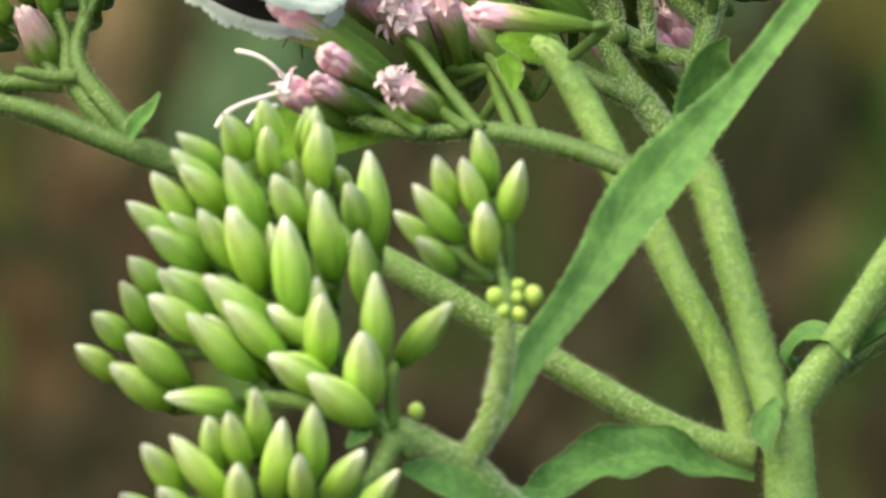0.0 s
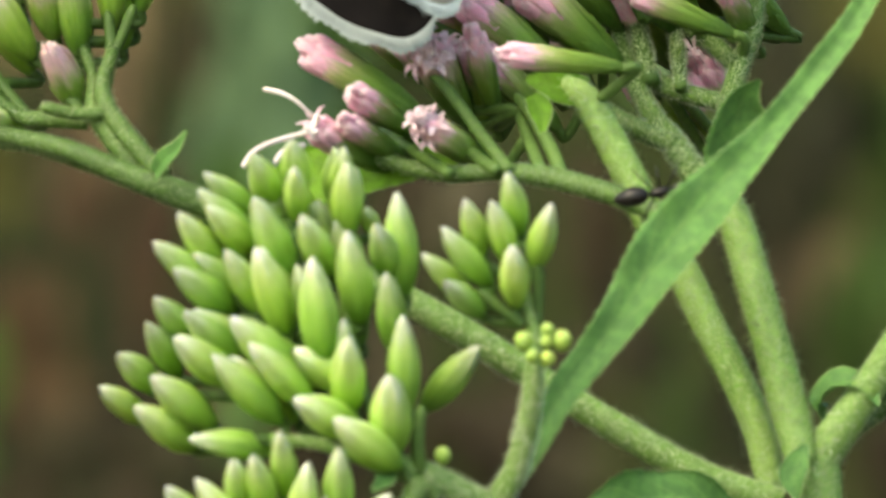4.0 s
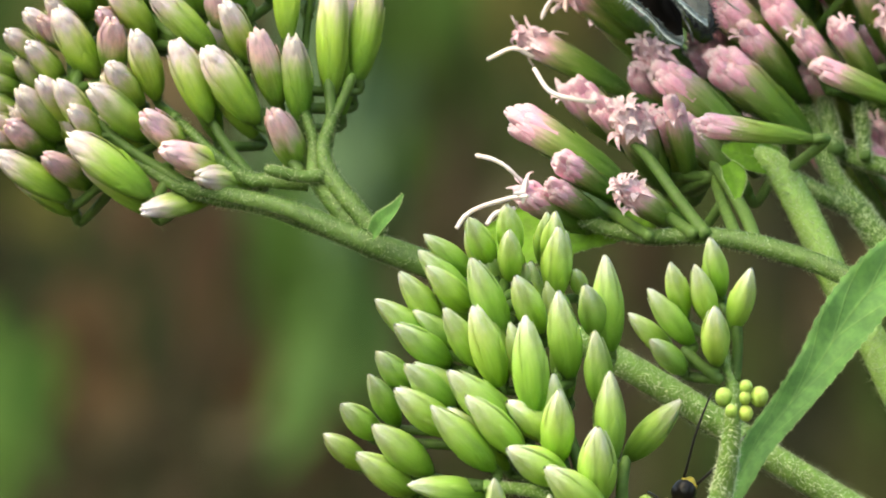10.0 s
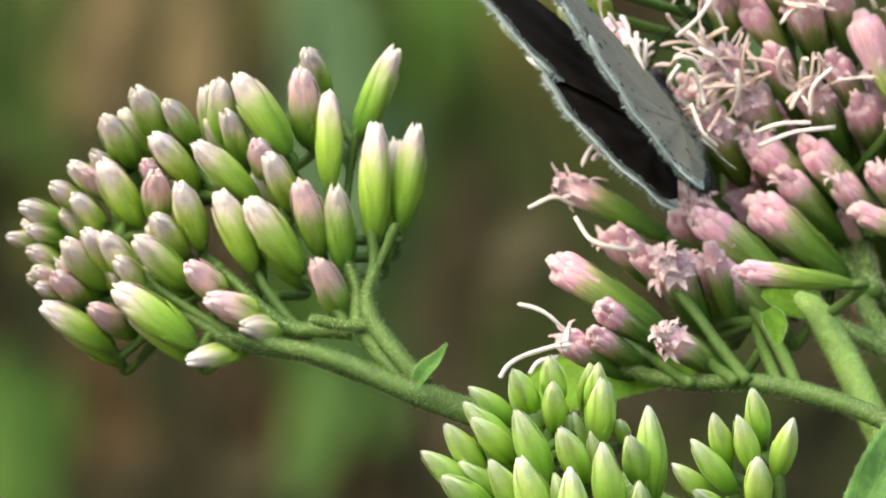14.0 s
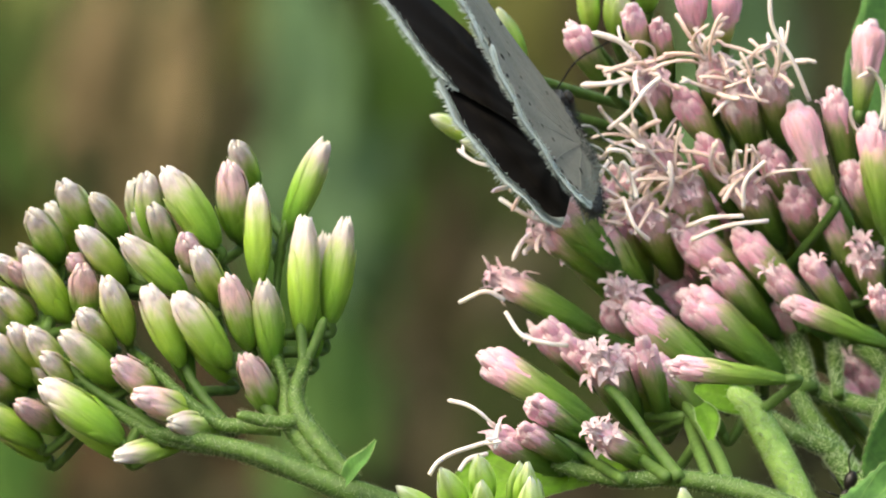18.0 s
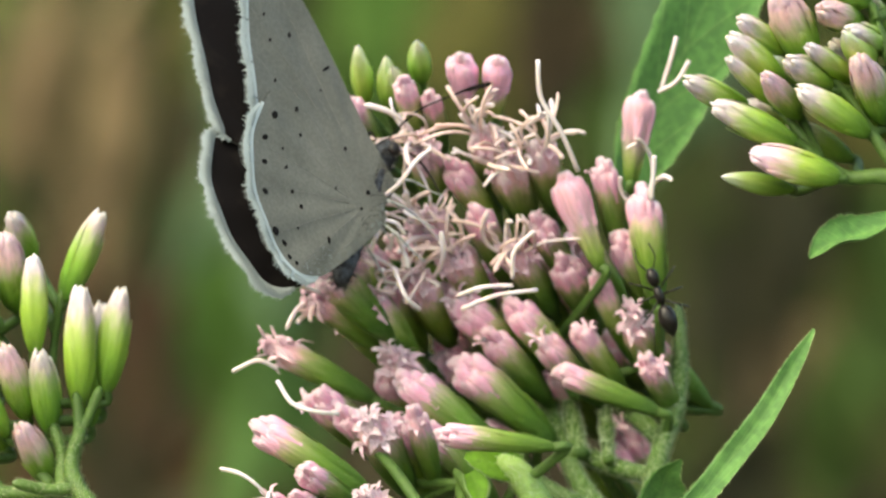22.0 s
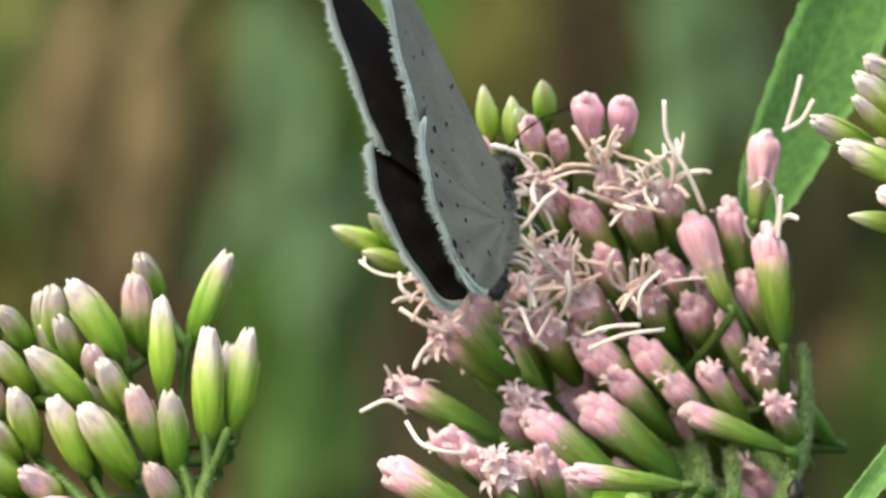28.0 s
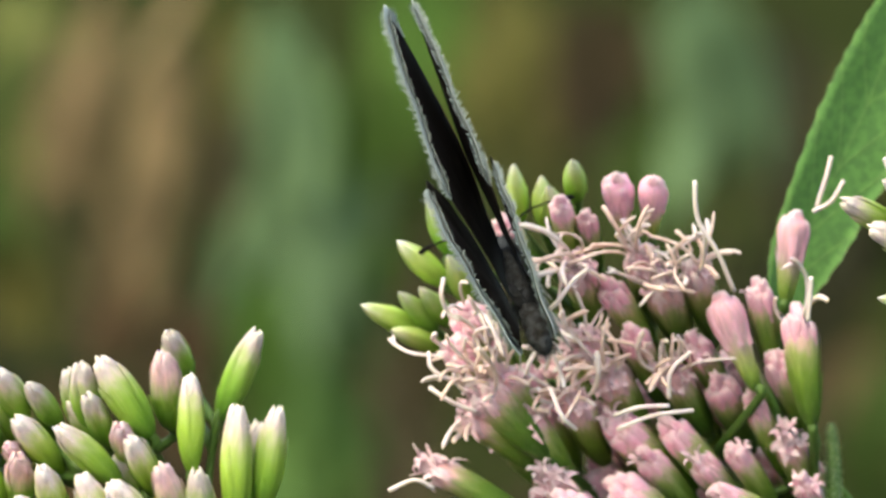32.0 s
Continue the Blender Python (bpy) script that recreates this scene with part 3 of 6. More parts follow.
add_stem([(17.41, -3.00, -26.77, 0.95), (16.83, -2.00, -24.37, 1.08), (16.18, -1.00, -21.80, 1.08), (15.35, 0.00, -18.73, 1.05), (14.54, 1.00, -15.83, 1.02), (13.79, 2.00, -13.23, 0.99), (12.93, 3.00, -11.44, 0.92)], 2)
add_stem([(16.24, -1.00, -28.86, 0.75), (15.44, -1.10, -28.69, 0.85), (12.88, -1.20, -27.85, 0.85), (10.33, -1.30, -26.68, 0.85), (7.78, -1.40, -25.20, 0.85), (5.55, -1.50, -23.89, 0.85), (3.01, -1.60, -22.24, 0.85), (0.34, -1.70, -20.57, 0.85), (-3.61, -1.80, -18.20, 0.85), (-7.55, -1.90, -16.16, 0.85), (-9.56, -2.00, -15.10, 0.83)], 2)
add_stem([(12.42, 3.00, -11.44, 0.99), (11.26, 5.50, -9.93, 0.85), (10.27, 8.00, -8.48, 0.79), (9.10, 10.50, -6.88, 0.65), (8.10, 13.00, -4.82, 0.59), (7.26, 15.50, -2.57, 0.52), (6.60, 18.00, -0.48, 0.42)], 1)
add_stem([(10.42, 7.00, -8.57, 0.58), (8.89, 8.40, -7.90, 0.58), (6.82, 9.80, -6.88, 0.58), (4.75, 11.20, -5.68, 0.55), (2.67, 12.60, -4.65, 0.48), (0.94, 14.00, -3.62, 0.38)], 1)
add_stem([(12.73, 6.00, -11.32, 0.68), (12.70, 7.62, -9.44, 0.65), (13.25, 9.25, -7.03, 0.62), (13.74, 10.88, -5.14, 0.62), (14.27, 12.50, -3.58, 0.59), (14.94, 14.12, -1.85, 0.55), (15.19, 15.75, 0.25, 0.52), (15.23, 17.38, 2.35, 0.42), (15.13, 19.00, 4.46, 0.31)], 1)
add_stem([(13.51, 10.00, -6.07, 0.52), (11.39, 11.80, -5.60, 0.55), (8.98, 13.60, -4.72, 0.55), (6.56, 15.40, -3.55, 0.52), (4.48, 17.20, -2.41, 0.45), (2.74, 19.00, -1.20, 0.35)], 1)
add_stem([(14.12, 12.00, -4.21, 0.52), (13.18, 13.75, -3.07, 0.55), (11.82, 15.50, -1.93, 0.55), (10.10, 17.25, -0.82, 0.49), (8.73, 19.00, 0.40, 0.38)], 1)
add_stem([(14.76, 14.00, -2.37, 0.41), (13.66, 16.00, -2.21, 0.45), (12.23, 18.00, -1.60, 0.45), (11.21, 20.00, -0.49, 0.35)], 0)
add_stem([(8.95, 12.00, -4.81, 0.59), (8.57, 14.33, -3.26, 0.62), (8.26, 16.67, -1.35, 0.55), (7.49, 19.00, 0.92, 0.38)], 1)
add_stem([(10.68, 11.00, -5.14, 0.38), (10.63, 13.67, -3.60, 0.45), (10.43, 16.33, -1.87, 0.42), (9.85, 19.00, 0.22, 0.31)], 1)
add_stem([(14.41, 14.00, -1.15, 0.38), (13.60, 16.67, 1.65, 0.38), (12.60, 19.33, 4.45, 0.35), (11.60, 22.00, 7.28, 0.28)], 0)
add_stem([(11.79, 14.00, -1.85, 0.38), (10.44, 16.67, 1.29, 0.38), (8.90, 19.33, 4.45, 0.35), (7.36, 22.00, 7.63, 0.28)], 0)
add_stem([(8.63, 14.00, -1.15, 0.38), (6.91, 16.00, 2.34, 0.38), (5.18, 18.00, 5.50, 0.31), (3.80, 20.00, 8.67, 0.28), (2.76, 22.00, 12.22, 0.24)], 0)
add_stem([(5.84, 14.00, -2.91, 0.38), (3.76, 16.00, 0.93, 0.35), (1.67, 18.00, 4.44, 0.31), (-0.08, 20.00, 7.96, 0.28), (-0.78, 22.00, 12.21, 0.24)], 0)
add_stem([(4.78, 14.00, -2.56, 0.38), (2.00, 16.00, -1.18, 0.38), (-0.44, 18.00, 0.92, 0.35), (-2.90, 20.00, 3.37, 0.31), (-4.66, 22.00, 5.84, 0.24)], 0)
add_stem([(10.35, -6.00, -13.12, 0.67), (9.52, -5.00, -12.63, 0.64), (7.51, -4.00, -11.72, 0.61), (4.81, -3.00, -10.85, 0.61), (2.79, -2.00, -10.37, 0.58), (0.09, -1.00, -10.07, 0.51), (-2.60, 0.00, -10.21, 0.48), (-5.32, 1.00, -9.71, 0.44), (-8.04, 2.00, -8.83, 0.37), (-10.09, 3.00, -8.35, 0.27)], 1)
add_stem([(3.81, -2.00, -10.59, 0.41), (3.14, 0.33, -8.83, 0.41), (2.12, 2.67, -6.97, 0.37), (1.11, 5.00, -5.60, 0.31)], 0)
add_stem([(2.62, -2.00, -10.27, 0.37), (1.96, 1.50, -8.51, 0.37), (1.29, 5.00, -6.45, 0.34)], 0)
add_stem([(0.08, -2.00, -10.08, 0.37), (-1.60, 0.33, -8.91, 0.37), (-3.65, 2.67, -7.40, 0.34), (-5.36, 5.00, -6.05, 0.27)], 0)
add_stem([(0.76, -2.00, -10.07, 0.41), (-0.94, 0.33, -7.88, 0.37), (-2.66, 2.67, -5.51, 0.34), (-4.37, 5.00, -3.81, 0.27)], 0)
add_stem([(-2.62, -2.00, -10.22, 0.34), (-4.65, 1.50, -8.95, 0.34), (-6.70, 5.00, -7.60, 0.27)], 0)
add_stem([(-7.55, -1.5, -16.18, 0.88), (-11.52, -1, -14.12, 0.84), (-15.16, -0.5, -12.39, 0.84), (-18.79, 0, -11.06, 0.81), (-21.11, 0.5, -10.2, 0.71), (-24.44, 1.5, -8.81, 0.57), (-27.5, 3, -8.1, 0.51), (-31.56, 4, -7.34, 0.38)], 1)
add_stem([(-18.95, 0, -10.4, 0.58), (-20.62, 0.8, -8.5, 0.57), (-22.12, 2, -6.54, 0.54), (-22.48, 3, -4.9, 0.44), (-21.85, 4, -2.95, 0.38)], 1)
add_stem([(-22.12, 2, -6.6, 0.4), (-23.76, 1.5, -6.79, 0.37), (-26.03, 1, -6.34, 0.37)], 1)
add_stem([(-12.63, -22.5, -24.97, 0.33), (-9.77, -22, -25.26, 0.4), (-7.22, -22, -25.98, 0.6), (-4.36, -21.5, -26.92, 0.82), (-1.82, -20, -28.17, 0.82), (0.08, -18.5, -29.34, 0.93), (2.29, -16, -31.6, 0.93), (7.17, -9, -35.35, 0.94), (13.74, -4, -40.09, 0.91), (17.98, -3.5, -43.72, 0.85)], 2)
add_stem([(-0.23, -19, -28.75, 0.72), (1.03, -20, -26.58, 0.69), (1.72, -21.5, -23.82, 0.62), (1.97, -22.5, -21.56, 0.55), (2.04, -22.8, -19.32, 0.42), (1.57, -22.5, -17.39, 0.35), (1.27, -22.6, -16.41, 0.29)], 2)
add_stem([(1.29, -23, -18.66, 0.35), (0.03, -23.4, -17.68, 0.32), (-1.06, -23.4, -16.7, 0.32)], 0)
add_stem([(2.12, -22.7, -18.67, 0.33), (2.24, -22.8, -16.73, 0.32), (2.17, -23, -15.11, 0.32)], 0)
add_stem([(-3.41, -22, -28.25, 0.56), (-4.35, -22.5, -27.59, 0.66), (-5.32, -24, -29.45, 0.56), (-7.25, -25, -31.28, 0.49)], 1)
add_stem([(-4.35, -22, -26.8, 0.42), (-4.45, -22.5, -25.03, 0.36), (-4.23, -22.5, -23.11, 0.33)], 0)
add_stem([(-5.95, -22, -26.31, 0.49), (-7.19, -21.5, -23.12, 0.36), (-8.11, -21, -19.92, 0.29), (-8.4, -20.5, -17.99, 0.27)], 0)
add_stem([(-8.5, -22, -25.66, 0.46), (-11.03, -21.5, -23.09, 0.33), (-12.61, -21, -20.53, 0.29), (-13.53, -20.5, -17.63, 0.23)], 0)
add_stem([(-7.22, -22, -25.98, 0.42), (-8.46, -21, -21.85, 0.29), (-10.64, -20, -16.7, 0.27), (-11.9, -19.5, -14.1, 0.23)], 0)
add_stem([(-5.63, -22, -26.31, 0.42), (-5.9, -21, -21.86, 0.29), (-5.83, -20.5, -18.01, 0.27)], 0)
add_stem([(-20.21, 1, -10.23, 0.7), (-21.97, 2, -8.03, 0.63), (-22.94, 3, -6.67, 0.53), (-23.12, 4, -4.61, 0.36), (-23.78, 5, -2.55, 0.31)], 1)
add_stem([(-22.94, 3, -7.01, 0.46), (-22.35, 4, -4.94, 0.42), (-22.05, 4.5, -2.88, 0.35), (-22.28, 5, -0.82, 0.35)], 0)
add_stem([(-22.1, 4.4, -3.57, 0.32), (-21.39, 4.5, -2.19, 0.32), (-20.73, 4.5, -0.47, 0.32)], 0)
add_stem([(-22.74, 4, -6.33, 0.36), (-23.81, 6, -1.51, 0.28), (-23.7, 7, 1.61, 0.24), (-23.2, 6, 5.41, 0.24)], 0)
add_stem([(-20.55, 1, -10.4, 0.7), (-23.65, 2, -9.24, 0.7), (-26.43, 3, -8.42, 0.57), (-29.24, 4, -8.11, 0.46), (-31.36, 4, -7.44, 0.39), (-34.25, 5, -5.76, 0.32)], 1)
add_stem([(-23.34, 3, -7.19, 0.5), (-25.77, 3, -7.04, 0.46), (-27.17, 3.5, -6.88, 0.43), (-29.29, 4, -5.36, 0.36), (-31.44, 5, -3.31, 0.28)], 1)
add_stem([(-26.45, 4, -7.39, 0.42), (-28.61, 5, -4.65, 0.32), (-30.07, 6, -1.9, 0.28), (-31.55, 6, 1.56, 0.25)], 0)
add_stem([(-23.7, 4, -6.68, 0.39), (-25.82, 5, -3.94, 0.31), (-27.29, 6, -1.19, 0.28), (-28.08, 7, 2.27, 0.25)], 0)
add_stem([(-30.66, 4, -7.43, 0.39), (-34.97, 5, -4.73, 0.28), (-37.8, 6, -1.6, 0.25)], 0)
add_stem([(30.75, 1, 11.09, 0.59), (27.66, 1, 12.46, 0.52), (25.26, 1, 12.44, 0.41), (23.54, 1, 13.46, 0.38)], 0)
add_stem([(29.03, 1, 12.12, 0.48), (27.32, 1, 14.19, 0.38), (25.63, 1.5, 16.94, 0.31), (23.57, 1.5, 19.36, 0.28)], 0)
add_stem([(29.72, 1, 12.13, 0.48), (28.4, 2, 17.66, 0.35), (27.04, 2, 22.16, 0.31)], 0)
add_stem([(18.27, -4, -47.61, 1.5), (22.59, -1, -167.83, 1.6), (15.59, 4, -447.83, 1.9), (20.59, 1, -775, 2.3)], 2)
add_leaf([(0.51, -19.00, -28.31, 0.26), (1.89, -18.43, -25.58, 0.66), (3.57, -17.86, -22.53, 0.81), (5.34, -17.29, -20.24, 0.92), (7.10, -16.71, -17.81, 1.13), (8.46, -16.14, -15.57, 1.42), (9.85, -15.57, -13.69, 1.53), (11.46, -15.00, -11.89, 1.39), (13.07, -14.43, -10.11, 1.07), (14.69, -13.86, -8.39, 0.81), (16.21, -13.29, -6.57, 0.67), (17.83, -12.71, -4.53, 0.68), (19.71, -12.14, -2.08, 0.63), (21.54, -11.57, 0.98, 0.47), (22.83, -11.00, 3.19, 0.07)], fold=0.42, face=(0.12, -0.95, 0.25), teeth=0.05, wave=0.14)
add_leaf([(16.20, -2.00, -30.19, 0.22), (13.14, -3.17, -29.43, 0.78), (10.42, -4.33, -28.67, 1.56), (7.68, -5.50, -29.06, 1.60), (5.43, -6.67, -29.96, 1.21), (3.65, -7.83, -31.19, 0.85), (2.45, -9.00, -32.36, 0.09)], fold=0.6, face=(0.1, -0.8, 0.5), teeth=0.03, wave=0.24)
add_leaf([(11.4, 17, 11.14, 0.88), (12.52, 19, 13.82, 1.77), (14.71, 21, 18.66, 2.53), (17.28, 23, 24.1, 2.79), (18.98, 24, 28.14, 2.44), (21.22, 25, 32.54, 1.88), (23.3, 26, 36.59, 0.99), (24.44, 27, 39.18, 0.15)], fold=0.2, face=(0.3, -0.9, -0.35), teeth=0.03, wave=0.03)
add_leaf([(29.02, 1, 10.05, 0.52), (26.24, 0, 8.99, 1.1), (24.14, -1, 8.34, 1.14), (22.81, -1.5, 7.48, 0.1)], fold=0.8, face=(0, -0.7, 0.7), teeth=0.05, wave=0.12)
add_leaf([(12.71, 1.00, -11.06, 0.61), (13.21, 0.25, -9.25, 1.39), (13.67, -0.50, -7.24, 1.42), (14.06, -1.25, -5.86, 0.88), (14.93, -2.00, -4.88, 0.08)], fold=0.35, face=(0.3, -0.9, -0.2), teeth=0.06, wave=0.06)
add_leaf([(18.72, -0.50, -24.70, 0.34), (18.34, -1.25, -23.16, 0.60), (19.46, -2.00, -22.15, 0.87), (20.87, -2.75, -22.48, 0.71), (21.64, -3.50, -23.38, 0.07)], fold=0.6, face=(0.2, -0.6, 0.75), teeth=0.02, wave=0.1)
add_leaf([(17.50, -4.00, -25.57, 0.20), (16.86, -4.50, -27.22, 0.74), (17.02, -5.00, -28.69, 0.10)], fold=0.4, face=(-0.3, -0.9, 0), teeth=0, wave=0)
add_leaf([(-19.38, -1.5, -10.28, 0.44), (-18.85, -2.5, -9.51, 0.58), (-18.16, -3, -8.8, 0.37), (-17.57, -3.5, -7.81, 0.06)], fold=0.5, face=(-0.5, -0.8, 0.3), teeth=0, wave=0.05)
add_leaf([(-1.79, 3, -8.96, 0.5), (-4.27, 3, -9.35, 1.09), (-6.96, 3.5, -9.71, 1.58), (-9.63, 4, -10.26, 1.68), (-11.97, 4, -11.02, 1.28), (-13.64, 4, -11.88, 0.17)], fold=0.2, face=(0, -0.85, 0.5), teeth=0.03, wave=0.04, pale=True)
add_leaf([(-5.93, -23, -26.77, 0.22), (-6.24, -24, -27.21, 0.43), (-6.95, -24.5, -27.83, 0.06)], fold=0.4, face=(0, -0.8, 0.4), teeth=0, wave=0.05)
add_leaf([(-3.91, -22, -29.2, 0.33), (-2.16, -21, -29.72, 0.99), (0.05, -20, -30.85, 0.99), (2.27, -19, -32.47, 0.16)], fold=0.5, face=(0, -0.8, 0.5), teeth=0.05, wave=0.1)
add_leaf([(4.25, -12, -30.78, 0.16), (2.3, -13, -31.05, 0.57), (0.69, -14, -32.11, 0.13)], fold=0.4, face=(0, -0.8, 0.5), teeth=0, wave=0.05)
add_leaf([(5.24, 5, -5.68, 0.83), (3.4, 4, -5.18, 0.94), (1.73, 4, -4.73, 0.17)], fold=0.3, face=(0, -0.8, 0.4), teeth=0, wave=0.03, pale=True)
add_leaf([(2.03, 2, -5.72, 0.34), (2.52, 1.5, -6.57, 0.58), (2.67, 1, -7.93, 0.1)], fold=0.3, face=(0, -0.9, 0.2), teeth=0, wave=0.02, pale=True)
add_leaf([(14.19, 1.00, -9.05, 0.31), (15.21, 0.33, -8.15, 0.71), (15.81, -0.33, -7.07, 0.54), (15.82, -1.00, -6.27, 0.07)], fold=0.5, face=(-0.2, -0.9, -0.2), teeth=0.06, wave=0.06)
add_leaf([(20.81, -1.00, -23.95, 0.27), (22.58, -1.50, -22.69, 0.64), (24.50, -2.00, -21.43, 0.81), (26.76, -2.50, -19.70, 0.85), (29.65, -3.00, -17.50, 0.17)], fold=0.9, face=(0.1, -0.6, 0.7), teeth=0.03, wave=0.08)
# lime-green cluster
green_heads([
    (-22.07, -21.71, -22.09, -19.64, -17.55, -23.93, 1.65),
    (-20.17, -22.79, -23.14, -16.89, -19, -25.42, 2.05),
    (-21.03, -22.49, -20.25, -18.95, -18.33, -22.15, 1.81),
    (-19.22, -23.52, -21.43, -15.88, -19.99, -24.21, 2.24),
    (-17.14, -23.78, -24.96, -12.36, -20.8, -25.49, 1.82),
    (-19.44, -23.29, -18.48, -17.8, -19.13, -21.33, 1.65),
    (-19.03, -23.24, -17.13, -16.82, -19.08, -19.56, 1.8),
    (-17.38, -24.14, -17.83, -14.54, -20.21, -20.53, 1.97),
    (-17.95, -24.1, -19.28, -14.56, -20.46, -21.81, 2.3),
    (-14.81, -24.99, -18.16, -11.31, -21.85, -21.47, 2.35),
    (-15.81, -24.93, -20.24, -12.14, -22.23, -23.86, 2.12),
    (-13.77, -25.34, -19.6, -10.37, -22.23, -23.07, 2.12),
])
green_heads([
    (-19.15, -22.12, -14.05, -15.84, -18.53, -16.69, 1.8),
    (-17.97, -23.27, -15.52, -14.86, -19.35, -17.81, 1.97),
    (-17.73, -21.97, -12.44, -15.35, -18.07, -15.57, 1.79),
    (-16.33, -21.07, -10.24, -13.41, -17.05, -12.51, 1.56),
    (-16.64, -21.6, -11.16, -13.57, -18.01, -14.11, 1.79),
    (-16.17, -22.32, -12.06, -13.56, -18.22, -14.59, 1.8),
    (-13.7, -20.82, -9.15, -12.29, -16.66, -11.87, 1.7),
    (-11.47, -20.28, -8.37, -11.01, -16.12, -11.23, 1.78),
    (-11.27, -21.49, -9.85, -11.06, -17.33, -12.84, 1.62),
    (-8.51, -20.25, -8.81, -8.76, -16.09, -11.9, 1.62),
    (-8.35, -20.88, -9.62, -8.42, -16.98, -13.68, 2.01),
    (-13.5, -22.57, -11.52, -11.61, -19.49, -16.06, 2.14),
])
green_heads([
    (-15.1, -23.84, -14.47, -12.92, -20.03, -17.97, 1.8),
    (-13.39, -24.07, -14.31, -11.78, -20.92, -18.92, 2.14),
    (-10.92, -23.27, -12.56, -9.36, -19.11, -15.76, 1.95),
    (-10.29, -24.3, -14.82, -9.68, -22.34, -20.52, 2.34),
    (-8.37, -23.32, -13.39, -7.61, -20.24, -18.33, 2.2),
    (-5.61, -21.1, -11.25, -5.19, -18.89, -16.77, 2.11),
    (-6.79, -22.64, -13.02, -5.84, -18.48, -16.12, 1.94),
    (-6.17, -23.55, -15.69, -5.72, -19.93, -20.12, 1.89),
    (-5.27, -23.74, -18.05, -5.12, -21.28, -23.46, 2.02),
    (-7.36, -19.3, -12.18, -6.85, -15.14, -13.57, 1.14),
    (-8.27, -26, -19.21, -8.31, -22.11, -23.42, 2.21),
    (-11.31, -26.3, -22.7, -7.84, -22.33, -24.53, 2.35),
])
green_heads([
    (-5.94, -26.21, -21.34, -5.94, -22.41, -25.66, 2.54),
    (-9.1, -26.82, -23.75, -5.61, -23.18, -26.44, 2.35),
    (-0.96, -21.18, -19.82, -4.05, -17.75, -23.24, 1.89),
])
green_heads([
    (-12.69, -18.33, -11.19, -11.43, -14.42, -13.62, 1.62),
    (-11.26, -17.72, -10.33, -10.85, -13.82, -12.92, 1.58),
    (-15.51, -19.61, -12.63, -13.04, -15.79, -15.05, 1.57),
    (-8.99, -18.68, -12.8, -7.78, -14.91, -15.84, 1.81),
    (-13.7, -22.41, -18.56, -10.37, -19.6, -22.11, 2.01),
    (-7.92, -16.98, -9.85, -8.22, -13.15, -12.76, 1.37),
    (-15.72, -20.05, -13.22, -13.21, -16.19, -15.58, 1.63),
    (-13.07, -21.67, -14.13, -11.51, -18.75, -18.69, 1.85),
    (-10.27, -18.04, -11.86, -10.28, -14.1, -14.53, 1.47),
    (-8.43, -20.63, -15.25, -7.7, -17.31, -19.66, 1.65),
    (-13.09, -17.82, -11.09, -11.79, -13.96, -13.53, 1.63),
    (-16.83, -21.68, -17.8, -13.63, -18.27, -20.47, 2.2),
])
green_heads([
    (-13.58, -17.84, -9.86, -12.22, -13.98, -12.45, 1.42),
    (-8.57, -23.5, -18.3, -8.56, -19.85, -22.55, 1.9),
    (-9, -17.96, -8.79, -9.17, -14.03, -11.83, 1.45),
    (-15.89, -18.79, -12.5, -13.07, -15, -14.44, 1.5),
    (-14.81, -22.65, -20.34, -11.31, -20.18, -23.89, 1.8),
    (-16.91, -21.06, -14.69, -13.97, -17.36, -17.05, 1.76),
    (-13.81, -17.01, -9.82, -12.42, -13.23, -12.4, 1.52),
    (-11.18, -21.33, -15.29, -9.85, -18.44, -19.69, 1.89),
    (-11.34, -23.55, -20, -7.94, -19.86, -22.15, 2.28),
    (-9.93, -17.74, -11.7, -9.82, -14.15, -15.41, 1.72),
])
green_heads([
    (-19.5, -27.5, -30.23, -17.1, -23.5, -32.52, 1.81),
    (-18.28, -27.5, -27.47, -16.15, -23.5, -30.32, 1.81),
    (-16.64, -27.5, -27.01, -13.58, -24.78, -30.92, 1.91),
    (-17.45, -27.5, -29.93, -15.2, -23.5, -32.21, 1.81),
    (-14.6, -26.5, -25.95, -14.1, -22.5, -29.1, 1.71),
    (-13.52, -27.5, -25.7, -12.64, -23.5, -29.08, 1.7),
    (-12.01, -27.5, -24.4, -11.68, -23.53, -28.13, 1.57),
    (-12.98, -28.5, -28.53, -12.8, -24.5, -32.21, 1.9),
    (-10.45, -27.5, -26.11, -11.06, -24.54, -30.95, 1.96),
    (-8.76, -27.5, -25.32, -8.83, -24.03, -29.73, 1.9),
    (-9.51, -28.5, -28.05, -9.47, -24.5, -31.28, 1.57),
    (-5.88, -27.5, -27.9, -8.21, -23.62, -31, 1.9),
])
green_heads([
    (-3.99, -27.5, -29.02, -6.64, -23.85, -32.27, 1.64),
])
green_heads([
    (0.48, -24.5, -10.18, 1.24, -21.36, -13.5, 1.61),
    (-1.85, -25.5, -11.69, -0.88, -22.23, -14.77, 1.54),
    (-0.41, -25.5, -11.77, 0.73, -22.56, -15.26, 1.67),
    (2.97, -25.5, -11.95, 2.01, -22.44, -15.45, 1.67),
    (-3.16, -25.5, -13.21, -0.58, -23.06, -16.38, 1.67),
    (0.78, -26.5, -14.2, 1, -23.26, -17.53, 1.87),
    (-4.26, -24.5, -14.7, -1.59, -21.59, -17.05, 1.46),
    (-2.99, -26.5, -16.22, -0.95, -23.14, -18.06, 1.55),
])
